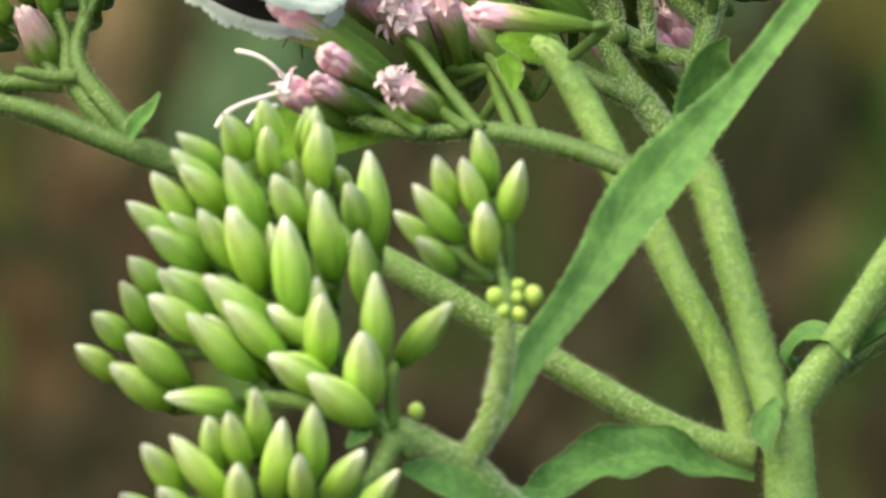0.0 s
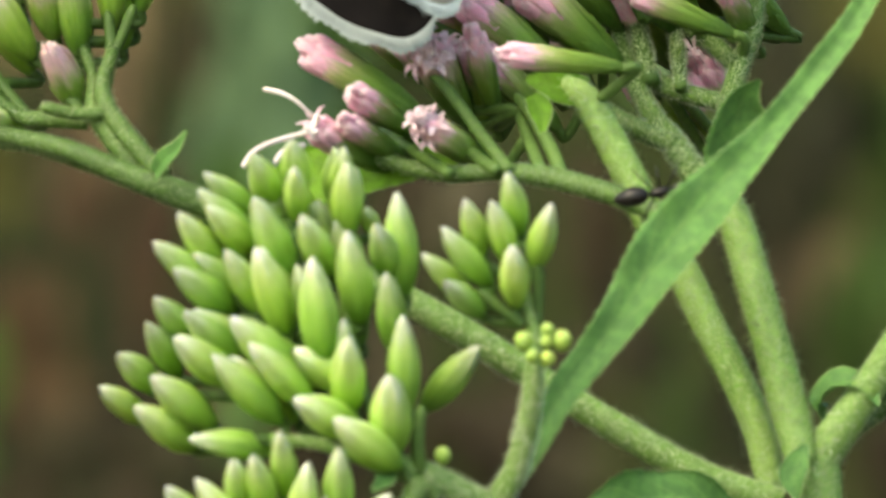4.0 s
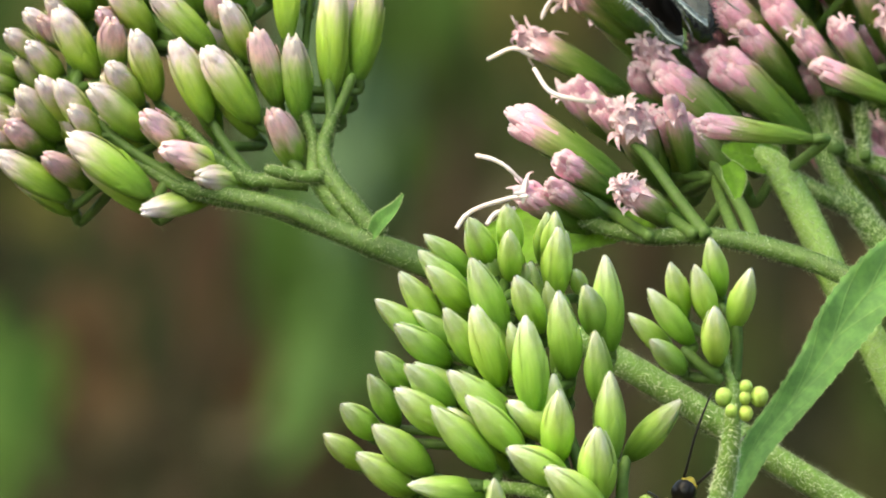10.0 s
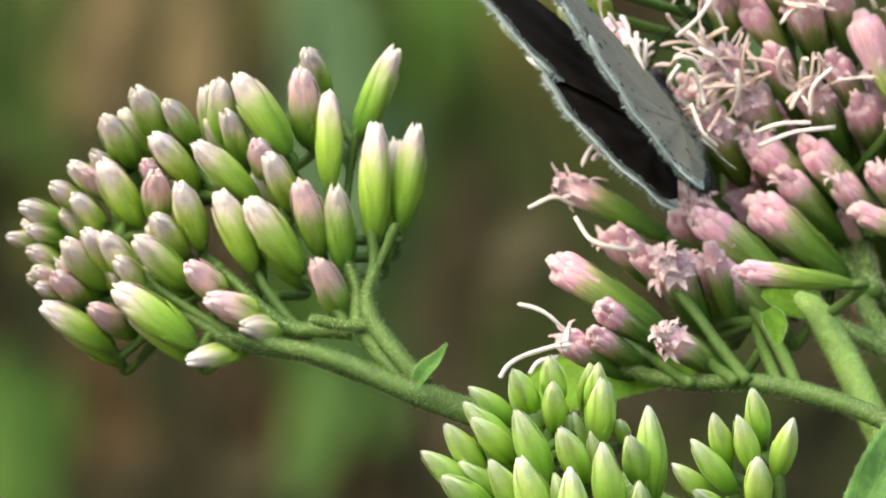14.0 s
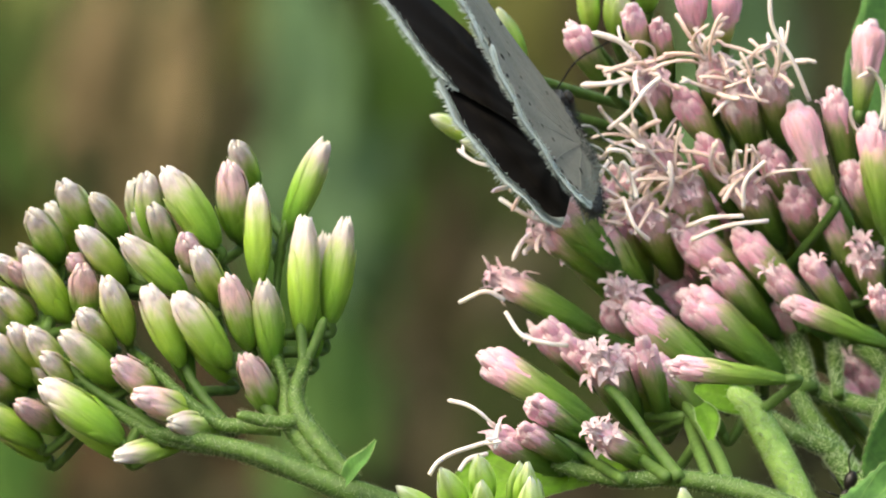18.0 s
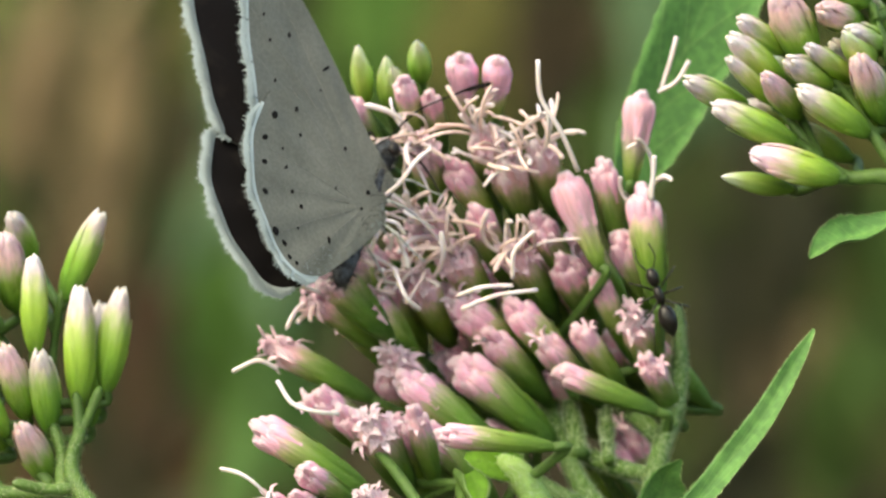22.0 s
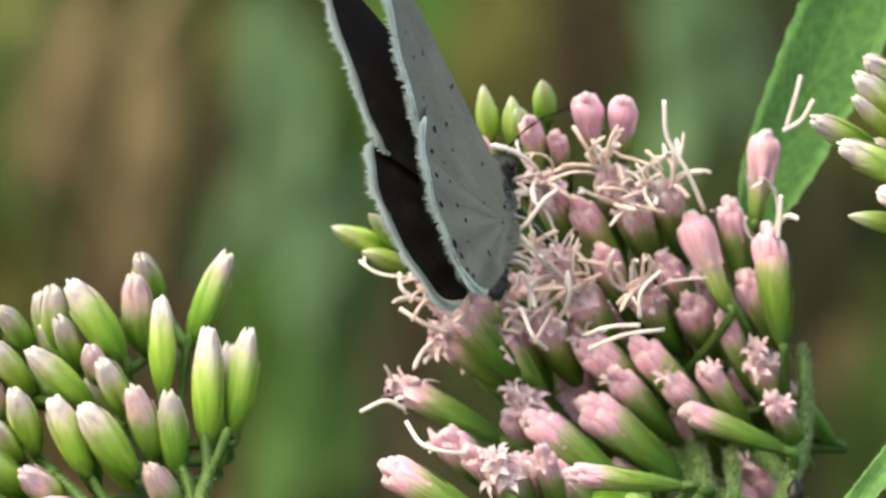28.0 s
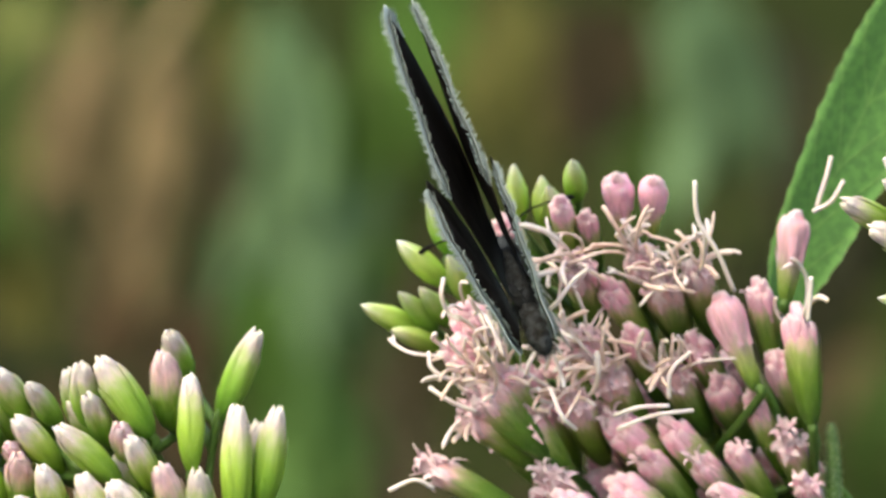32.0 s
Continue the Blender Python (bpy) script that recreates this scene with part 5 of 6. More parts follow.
DULL = {
    "tan": dull("tan_dead_leaf", (0.125, 0.092, 0.05), (0.2, 0.15, 0.085)),
    "brown": dull("brown_dead_leaf", (0.07, 0.044, 0.022), (0.118, 0.076, 0.04)),
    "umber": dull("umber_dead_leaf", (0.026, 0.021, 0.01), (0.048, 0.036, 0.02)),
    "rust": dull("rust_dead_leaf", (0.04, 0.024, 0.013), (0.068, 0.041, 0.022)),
    "olive": dull("olive_leaf", (0.05, 0.052, 0.014), (0.09, 0.09, 0.024)),
    "lime": dull("yellow_green_leaf", (0.08, 0.1, 0.03), (0.13, 0.15, 0.05)),
    "teal": dull("blue_green_leaf", (0.072, 0.128, 0.066), (0.11, 0.185, 0.094)),
    "moss": dull("moss_green_leaf", (0.024, 0.05, 0.01), (0.05, 0.09, 0.02)),
    "green": dull("grass_green_leaf", (0.03, 0.075, 0.012), (0.06, 0.12, 0.022)),
    # deep shade put into the leaf colour, for plants on the right
    "shade_dark": dull("shade_coloured_leaf", (0.016, 0.018, 0.009), (0.032, 0.032, 0.016)),
    "grass": dull("bright_grass_leaf", (0.045, 0.1, 0.025), (0.075, 0.142, 0.038)),
    "grey": dull("grey_brown_leaf", (0.042, 0.039, 0.021), (0.074, 0.064, 0.038)),
}
WORDS = {"shade_dark": "shade-coloured, nearly black leaves", "grass": "bright green leaves", "tan": "withered tan leaves", "brown": "withered brown leaves", "umber": "dark dead leaves", "rust": "dark red-brown dead leaves", "olive": "olive leaves", "lime": "yellow-green leaves",
         "teal": "blue-green leaves", "moss": "dark green leaves", "green": "bright green leaves", "grey": "grey-brown dry leaves"}
behind = random.Random(21)


def hanging_leaf(long, wide, curl):
    """A lanceolate blade along z, its midrib sunk, drooping at the tip, with thickness."""
    v, f = [], []
    n = 9
    for layer in (0, 1):
        for k in range(n):
            g = k / (n - 1)
            half = wide * 0.5 * (math.sin(math.pi * min(1.0, g * 0.94 + 0.03)) ** 0.8) * (1 - 0.25 * g)
            for side in (-1, -0.5, 0, 0.5, 1):
                v.append((half * side, curl * long * g * g + 0.25 * half * abs(side) - 0.0004 * layer, long * (0.5 - g)))
    m = n * 5
    for k in range(n - 1):
        for s_ in range(4):
            i = k * 5 + s_
            f += [(i, i + 1, i + 6, i + 5), (m + i, m + i + 5, m + i + 6, m + i + 1)]
        for s_ in (0, 4):
            i = k * 5 + s_
            f.append((i, i + 5, i + 5 + m, i + m))
    return v, f


def undergrowth(spots, category="plant"):
    """Plants of the thicket: for each, the middle of its leaves in mm, their breadth and height together, lean and kind of leaf."""
    for x, y, z, wide, high, lean, kind in spots:
        mid = at_mm(x, y, z)
        bush = tagged(new("undergrowth_plant"), "undergrowth plant with " + WORDS[kind] + " in deep shade", category, "plants of the undergrowth")
        bush.location = (mid.x, mid.y, 0)
        v, f = [], []
        tube(spline([(0, 0.02, -0.05, 0.0022), (0.01, 0.024, mid.z * 0.5, 0.0018), (0, 0.02, mid.z, 0.001)], 6), 8, v, f)
        part("stem", mesh_of("stem", v, f, DULL["umber"]), bush)
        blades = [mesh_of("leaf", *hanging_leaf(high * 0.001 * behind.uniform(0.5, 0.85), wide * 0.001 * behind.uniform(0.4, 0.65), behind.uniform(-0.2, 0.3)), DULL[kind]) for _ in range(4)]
        for k in range(11):
            turn = radians(lean)
            off = Matrix.Rotation(turn, 3, "Y") @ Vector((behind.gauss(0, 0.2) * wide * 0.001, 0, behind.gauss(0, 0.2) * high * 0.001))
            place = Matrix.Translation((off.x, behind.uniform(-0.02, 0.015), mid.z + off.z)) @ Matrix.Rotation(turn + behind.uniform(-0.3, 0.3), 4, "Y") @ Matrix.Rotation(behind.uniform(-0.9, 0.9), 4, "Z") @ Matrix.Rotation(behind.uniform(-0.3, 0.3), 4, "X")
            part("leaf", blades[k % 4], bush, "", place)


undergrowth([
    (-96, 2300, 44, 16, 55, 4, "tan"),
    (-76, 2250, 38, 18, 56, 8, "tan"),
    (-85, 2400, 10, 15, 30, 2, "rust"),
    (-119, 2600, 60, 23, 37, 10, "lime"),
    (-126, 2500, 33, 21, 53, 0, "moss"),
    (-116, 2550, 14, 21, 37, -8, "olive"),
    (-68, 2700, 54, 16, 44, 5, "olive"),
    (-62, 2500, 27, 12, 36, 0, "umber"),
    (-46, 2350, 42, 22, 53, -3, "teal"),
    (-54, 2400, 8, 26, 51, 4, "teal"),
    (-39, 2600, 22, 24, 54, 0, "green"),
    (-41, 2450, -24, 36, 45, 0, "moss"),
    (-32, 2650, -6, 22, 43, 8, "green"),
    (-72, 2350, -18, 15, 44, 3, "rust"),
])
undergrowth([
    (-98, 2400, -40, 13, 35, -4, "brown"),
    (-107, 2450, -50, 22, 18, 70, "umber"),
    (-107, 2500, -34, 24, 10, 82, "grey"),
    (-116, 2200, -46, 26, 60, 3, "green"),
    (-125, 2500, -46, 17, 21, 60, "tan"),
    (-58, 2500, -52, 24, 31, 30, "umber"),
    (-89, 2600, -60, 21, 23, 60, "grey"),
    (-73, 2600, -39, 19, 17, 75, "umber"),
    (-10, 2500, 4, 12, 44, 4, "umber"),
    (-15, 2600, 65, 21, 43, 0, "green"),
    (-14, 2650, 36, 17, 43, 0, "moss"),
    (3, 2500, 61, 19, 44, 2, "olive"),
    (29, 2550, 61, 21, 42, 0, "umber"),
    (18, 2700, 54, 16, 50, -3, "olive"),
])
undergrowth([
    (55, 2400, 51, 22, 48, 3, "teal"),
    (45, 2650, 40, 17, 43, 0, "moss"),
    (79, 2550, 39, 21, 53, -5, "shade_dark"),
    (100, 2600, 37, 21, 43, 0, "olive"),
    (85, 2450, 9, 20, 41, 6, "shade_dark"),
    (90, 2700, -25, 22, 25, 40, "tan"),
    (73, 2600, -8, 19, 44, 0, "shade_dark"),
    (4, 2500, -3, 26, 24, 60, "grey"),
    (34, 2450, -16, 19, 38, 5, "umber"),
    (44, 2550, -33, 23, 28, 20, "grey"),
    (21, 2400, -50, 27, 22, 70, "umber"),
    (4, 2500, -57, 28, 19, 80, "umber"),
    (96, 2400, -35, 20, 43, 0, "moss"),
    (75, 2500, -52, 25, 33, 20, "shade_dark"),
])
undergrowth([
    (59, 2600, -58, 23, 37, 0, "moss"),
    (-23, 2550, -41, 21, 42, 0, "grey"),
    (111, 2500, -3, 22, 53, 0, "moss"),
    (-131, 2450, -10, 20, 52, 0, "umber"),
    (108, 2500, -66, 22, 36, 0, "umber"),
    (-30, 2450, -69, 30, 22, 75, "umber"),
    (16, 2500, -74, 36, 21, 80, "grey"),
    (-125, 2500, -74, 25, 28, 40, "umber"),
    (-83, 2500, -80, 31, 22, 70, "umber"),
    (57, 2500, -80, 36, 25, 80, "umber"),
    (-51, 2450, -49, 26, 31, 50, "brown"),
    (-61, 2450, -60, 27, 19, 75, "grey"),
    (-40, 2450, -55, 16, 27, 20, "brown"),
    (-46, 2350, -32, 22, 44, 4, "grass"),
])
undergrowth([
    (-34, 2350, -37, 16, 34, -6, "grass"),
    (-37, 2350, 10, 21, 45, 3, "teal"),
    (-51, 2350, -10, 20, 34, 0, "green"),
])

WOODS = material("far_woods", rough=0.95, spec=0.1)
wire(WOODS, ramp(WOODS, [(0.3, (0.008, 0.013, 0.004)), (0.45, (0.02, 0.028, 0.007)), (0.55, (0.026, 0.025, 0.01)), (0.7, (0.034, 0.045, 0.012))], noise_tex(WOODS, 1.6, 1.0)).outputs[0], base(WOODS))
v, f = [], []
N = 64
for k in range(N + 1):
    w = 2 * math.pi * k / N
    far = 4.0 + 0.5 * noise.noise((math.cos(w) * 3, math.sin(w) * 3, 0))
    for j in range(7):
        z = -0.1 + (1.45 + 0.95 * max(-1.0, min(1.0, 3 * math.cos(w) + 0.5))) * j / 6
        r = far + 0.3 * j + 0.3 * noise.noise((math.cos(w) * 8, math.sin(w) * 8, j))
        v.append((r * math.sin(w), r * math.cos(w), z + (0.5 * noise.noise((w * 6, 2, 1)) if j == 6 else 0)))
for k in range(N):
    for j in range(6):
        i = k * 7 + j
        f.append((i, i + 7, i + 8, i + 1))
tagged(new("backdrop", mesh_of("backdrop", v, f, WOODS)), "dim green and brown woodland edge all round", "woods", kind="structure")

# ---- the butterfly ----
UPPER = material("wing_upperside", rough=0.85, spec=0.05)
c = node(UPPER, "ShaderNodeTexCoord")
far = node(UPPER, "ShaderNodeVectorMath")
far.operation = "LENGTH"
wire(UPPER, c.outputs["Object"], far.inputs[0])
shade = ramp(UPPER, [(0.0, (0.3, 0.38, 0.48)), (0.003, (0.07, 0.08, 0.1)), (0.005, (0.012, 0.011, 0.012)), (0.02, (0.007, 0.006, 0.007))], far.outputs["Value"]).outputs[0]
wire(UPPER, blend(UPPER, "MIX", ramp(UPPER, [(0.5, (0, 0, 0)), (0.8, (0.35, 0.35, 0.35))], noise_tex(UPPER, 500, 3)).outputs[0], shade, (0.045, 0.038, 0.034)), base(UPPER))
UNDER = material("wing_underside", (0.42, 0.42, 0.39), 0.7, spec=0.2)
wire(UNDER, blend(UNDER, "MULTIPLY", 1.0, ramp(UNDER, [(0.3, (0.125, 0.127, 0.112)), (0.7, (0.17, 0.17, 0.15))], noise_tex(UNDER, 250, 4)).outputs[0],
                  ramp(UNDER, [(0.4, (0.88, 0.88, 0.88)), (0.6, (1.05, 1.05, 1.05))], noise_tex(UNDER, 5000, 2)).outputs[0]), base(UNDER))
FRINGE = material("wing_fringe", (0.4, 0.46, 0.48), 0.8, spec=0.1)
SPOT = material("wing_spot", (0.012, 0.011, 0.011), 0.8, spec=0.05)
VEIN = material("wing_vein", (0.2, 0.2, 0.18), 0.7)
DARK_FUR = material("dark_fur", (0.05, 0.055, 0.065), 0.85)
wire(DARK_FUR, ramp(DARK_FUR, [(0.35, (0.012, 0.012, 0.014)), (0.65, (0.07, 0.08, 0.1))], noise_tex(DARK_FUR, 1500, 3)).outputs[0], base(DARK_FUR))
FUR = material("pale_fur", (0.6, 0.6, 0.57), 0.8)
wire(FUR, ramp(FUR, [(0.35, (0.16, 0.17, 0.18)), (0.6, (0.42, 0.43, 0.42))], noise_tex(FUR, 1500, 3)).outputs[0], base(FUR))
BLACK = material("black_chitin", (0.01, 0.008, 0.008), 0.35, spec=0.35)
YELLOW = material("yellow_chitin", (0.5, 0.4, 0.06), 0.4)

FORE = [(2.8, -0.8), (4.6, 3.2), (7.0, 7.2), (8.6, 11.6), (9.3, 15.2), (8.8, 17.2), (6.6, 16.4), (3.6, 14.9), (0.6, 13.1), (-1.6, 11.5), (-2.2, 10.6), (-1.2, 6.0), (-0.2, 0.4)]
HIND = [(0.6, 0.3), (2.4, 3.4), (2.2, 7.4), (0.8, 10.6), (-1.2, 11.5), (-3.6, 11.5), (-6.0, 10.7), (-8.0, 9.0), (-9.4, 6.8), (-9.8, 4.8), (-8.6, 3.0), (-6.0, 1.6), (-3.0, 0.3), (-0.6, -0.5)]
butterfly = tagged(new("butterfly"), "small pale grey butterfly with black-bordered wings feeding on the flowers", "butterfly")


def wing_part(name, outline, side, lift, root, rim, spots, veins):
    """A wing: two skins on a slightly cambered plane, a white fringe along the outer rim, spots and veins beneath."""
    edge = [Vector((side * b * 0.001, a * 0.001, 0)) for a, b in [tuple(q) for q in spline(outline + outline[:1], 6)][:-1]]
    centre = Vector((side * root[1] * 0.001, root[0] * 0.001, 0))
    v, faces, n = [], [], len(edge)

    def bow(p):
        away = math.hypot(p.x - centre.x, p.y - centre.y)
        pleat = 0.00006 * min(1.0, away / 0.009) * math.sin(17 * math.atan2(p.y - centre.y, abs(p.x) - abs(centre.x)))
        return 0.00035 * math.sin(abs(p.x) * 190) + lift * 0.001 + pleat
    for layer in (0, 1):
        for ring in range(7):
            g = 1 - ring / 6
            for e in edge:
                p = centre.lerp(e, g)
                v.append((p.x, p.y, bow(p) - (0.00005 if layer else 0)))
    for layer in (0, 1):
        for ring in range(6):
            for k in range(n):
                i, j = layer * 7 * n + ring * n + k, layer * 7 * n + ring * n + (k + 1) % n
                q = (i, j, j + n, i + n)
                faces.append(q if (layer == 0) == (side > 0) else q[::-1])
    me = mesh_of(name, v, faces, UPPER)
    me.materials.append(UNDER)
    for k, p in enumerate(me.polygons):
        p.material_index = 0 if k < 6 * n else 1
    wing = part(name, me, butterfly, "wing, black above and pale grey beneath")
    r = random.Random(len(outline) + int(lift * 10))
    v, faces = [], []
    first, last = rim[0] * 6, rim[1] * 6
    for k in range(first, last):
        a, b = edge[k % n], edge[(k + 1) % n]
        out = (b - a).cross(Vector((0, 0, 1))).normalized()
        if out.dot(a - centre) < 0:
            out = -out
        fade = min(1.0, (k - first + 1) / 5, (last - k) / 5)
        for m_ in range(10):
            p = a.lerp(b, m_ / 10)
            inner, tip = p - out * 0.0001, p + out * (0.0008 if side > 0 else 0.00095) * fade * r.uniform(0.7, 1.1) * (0.68 + 0.32 * abs(math.sin(k * 0.52)))
            h = bow(p)
            v += [(inner.x, inner.y, h + 0.00005), (tip.x, tip.y, h), (inner.x, inner.y, h - 0.0001), (tip.x, tip.y, h - 0.00003)]
    for k in range(len(v) // 4 - 1):
        i = 4 * k
        if name == "forewing" and k % 47 < 2:
            continue  # dark gaps where the veins end
        faces += [(i, i + 1, i + 5, i + 4), (i + 2, i + 6, i + 7, i + 3), (i + 1, i + 3, i + 7, i + 5)]
    for q in range(len(v) // 4):
        inner, tip = Vector(v[4 * q]), Vector(v[4 * q + 1])
        for _ in range(4):
            out = tip - inner
            end = inner + out * r.uniform(0.7, 1.05) + Vector((0, 0, r.uniform(-0.55, 0.55) * out.length))
            along = Vector((-out.y, out.x, 0)).normalized() * 0.00006
            i = len(v)
            v += [inner - along, inner + along, end]
            faces.append((i, i + 1, i + 2))
    part("fringe", mesh_of("fringe", v, faces, FRINGE, False), wing, "white hairy wing fringe")
    if name == "hindwing":
        v, faces = [], []
        for k in range(60 * 6):
            e = edge[(9 * 6 + k // 12) % n]
            p = centre.lerp(e, r.uniform(0.6, 1.0))
            tip = p + Vector((-side * r.uniform(0.2, 0.9), -r.uniform(0.5, 1.1), 0)) * 0.00032
            i = len(v)
            v += [(p.x - 0.00002, p.y, bow(p) - 0.00007), (p.x + 0.00002, p.y, bow(p) - 0.00007), (tip.x, tip.y, bow(p) - 0.0001 - r.random() * 0.0004)]
            faces.append((i, i + 1, i + 2))
        tagged(part("margin_hairs", mesh_of("margin_hairs", v, faces, FRINGE, False), wing, "long whitish hairs"), kind="stuff")
    for a, b, long, wide, turn in spots:
        v, faces = [], []
        p = Vector((side * b * 0.001, a * 0.001, 0))
        for k in range(10):
            w = 6.283 * k / 10
            x, y = long * 0.00034 * math.cos(w), wide * 0.00034 * math.sin(w) * (1.1 if k % 3 else 0.9)
            cs, sn = math.cos(turn), math.sin(turn)
            v.append((p.x + side * (x * cs - y * sn), p.y + x * sn + y * cs, bow(p) - 0.00008))
        v.append((p.x, p.y, bow(p) - 0.0001))
        faces = [(k, (k + 1) % 10, 10) for k in range(10)]
        part("wing_spot", mesh_of("wing_spot", v, faces, SPOT), wing)
    for a, b in veins:
        v, faces = [], []
        row = []
        for k in range(9):
            g = k / 8
            p = centre.lerp(Vector((side * b * 0.001, a * 0.001, 0)), 0.15 + 0.83 * g)
            p.y += 0.0003 * math.sin(g * 2.5)
            row.append((p.x, p.y, bow(p) - 0.00006, 0.000016 - 0.000006 * g))
        tube(row, 5, v, faces)
        part("vein", mesh_of("vein", v, faces, VEIN), wing)
    return wing


HIND_SPOTS = [(-1.2, 10.3, 0.7, 1.1, 0.4), (-3.2, 10.4, 0.5, 0.9, 0.6), (-4.9, 9.9, 0.5, 0.8, 0.9), (-6.6, 9.0, 0.6, 0.8, 1.1), (-8.5, 7.3, 0.9, 0.9, 1.4), (-8.6, 6.3, 0.55, 0.7, 1.5), (-9.2, 5.6, 0.5, 0.6, 1.6), (-9.2, 5.0, 0.5, 0.5, 1.6),
              (0.7, 8.8, 0.45, 0.65, 0.3), (-0.6, 7.8, 0.35, 0.5, 0.2), (-2.7, 8.8, 0.25, 0.4, 0.3), (-3.7, 8.1, 0.32, 0.6, 0.4), (-4.8, 7.0, 0.4, 0.55, 0.6), (-5.2, 6.0, 0.48, 0.55, 0.7), (-6.8, 5.7, 0.25, 0.4, 1.0), (-5.6, 3.2, 0.75, 0.45, 1.0),
              (1.5, 4.2, 0.4, 0.55, 0.3), (-1.7, 3.9, 0.3, 0.4, 0.5), (0.1, 1.5, 0.5, 0.7, 0.5), (-1.4, 1.6, 0.3, 0.5, 0.5)]
FORE_SPOTS = [(5.3, 11.0, 0.45, 0.65, 0.2), (3.5, 12.4, 0.3, 0.5, 0.1), (1.4, 10.9, 0.3, 0.5, 0.1), (5.7, 7.4, 0.3, 1.4, 0.5), (4.0, 7.2, 0.2, 0.4, 0.2), (7.2, 14.6, 0.25, 0.5, 0.1), (4.6, 13.6, 0.25, 0.5, 0.1)]
HIND_VEINS = [(1.6, 10), (-1.8, 11.2), (-4.4, 11.3), (-6.8, 9.6), (-8.6, 7.0), (-9.3, 4.6)]
FORE_VEINS = [(8.4, 15.6), (6.4, 16.2), (4.0, 15.2), (1.4, 13.6), (-1.4, 11.6)]
WINGS = []
for side, column in ((1, 8), (-1, 9)):
    WINGS.append((wing_part("hindwing", HIND, side, 0.0, (-1.0, 1.4), (4, 10), HIND_SPOTS, HIND_VEINS), side, column))
    WINGS.append((wing_part("forewing", FORE, side, 0.26, (1.0, 1.2), (4, 10), FORE_SPOTS, FORE_VEINS), side, column))


def wing_pose(side, half, flare):
    """half: radians by which the wing stands off the upright; flare: by which its hind margin swings out."""
    return Matrix.Translation((side * 0.0009, 0, -0.0003)) @ Matrix.Rotation(side * flare, 4, "Z") @ Matrix.Rotation(-side * (math.pi / 2 - half), 4, "Y")


def pose_of(place, q):
    w, i, j, k = q
    from_q = Matrix((
        (1 - 2 * (j * j + k * k), 2 * (i * j - w * k), 2 * (i * k + w * j), 0),
        (2 * (i * j + w * k), 1 - 2 * (i * i + k * k), 2 * (j * k - w * i), 0),
        (2 * (i * k - w * j), 2 * (j * k + w * i), 1 - 2 * (i * i + j * j), 0),
        (0, 0, 0, 1)))
    return Matrix.Translation(place) @ from_q


def fuzzy(rows, sides, hairs, long, seed):
    v, f = [], []
    tube(spline(rows, 6), sides, v, f, 0.05)
    r = random.Random(seed)
    for q, a, b, rad in rings(spline(rows, 6)):
        for _ in range(hairs):
            w = r.random() * 6.283
            out = a * math.cos(w) + b * math.sin(w)
            p = q + out * rad * 0.95
            t = (b * math.cos(w) - a * math.sin(w)) * 0.00002
            i = len(v)
            v += [p - t, p + t, p + (out + Vector((r.uniform(-0.5, 0.5), r.uniform(-1.2, 0.2), r.uniform(-0.5, 0.5)))) * long * r.uniform(0.5, 1)]
            f.append((i, i + 1, i + 2))
    return v, f


part("thorax", mesh_of("thorax", *fuzzy([(0, -0.0024, 0.0006, 0.0006), (0, -0.0012, 0.0005, 0.0007), (0, 0.001, 0.0005, 0.00078), (0, 0.003, 0.0004, 0.0007), (0, 0.0042, 0.0003, 0.0005)], 14, 60, 0.0008, 1), DARK_FUR), butterfly, "furry dark grey thorax")
part("abdomen", mesh_of("abdomen", *fuzzy([(0, -0.0018, 0.0005, 0.0006), (0, -0.0032, 0.0005, 0.00072), (0, -0.0048, 0.0005, 0.00076), (0, -0.006, 0.0004, 0.0006), (0, -0.0067, 0.0003, 0.00025)], 14, 30, 0.0006, 2), DARK_FUR), butterfly, "dark grey hairy abdomen")
part("head", mesh_of("head", *fuzzy([(0, 0.0038, 0.0003, 0.0004), (0, 0.0046, 0.0002, 0.00075), (0, 0.0053, 0.0002, 0.0007), (0, 0.0058, 0.0001, 0.0003)], 12, 30, 0.0004, 3), DARK_FUR), butterfly, "small dark furry head")
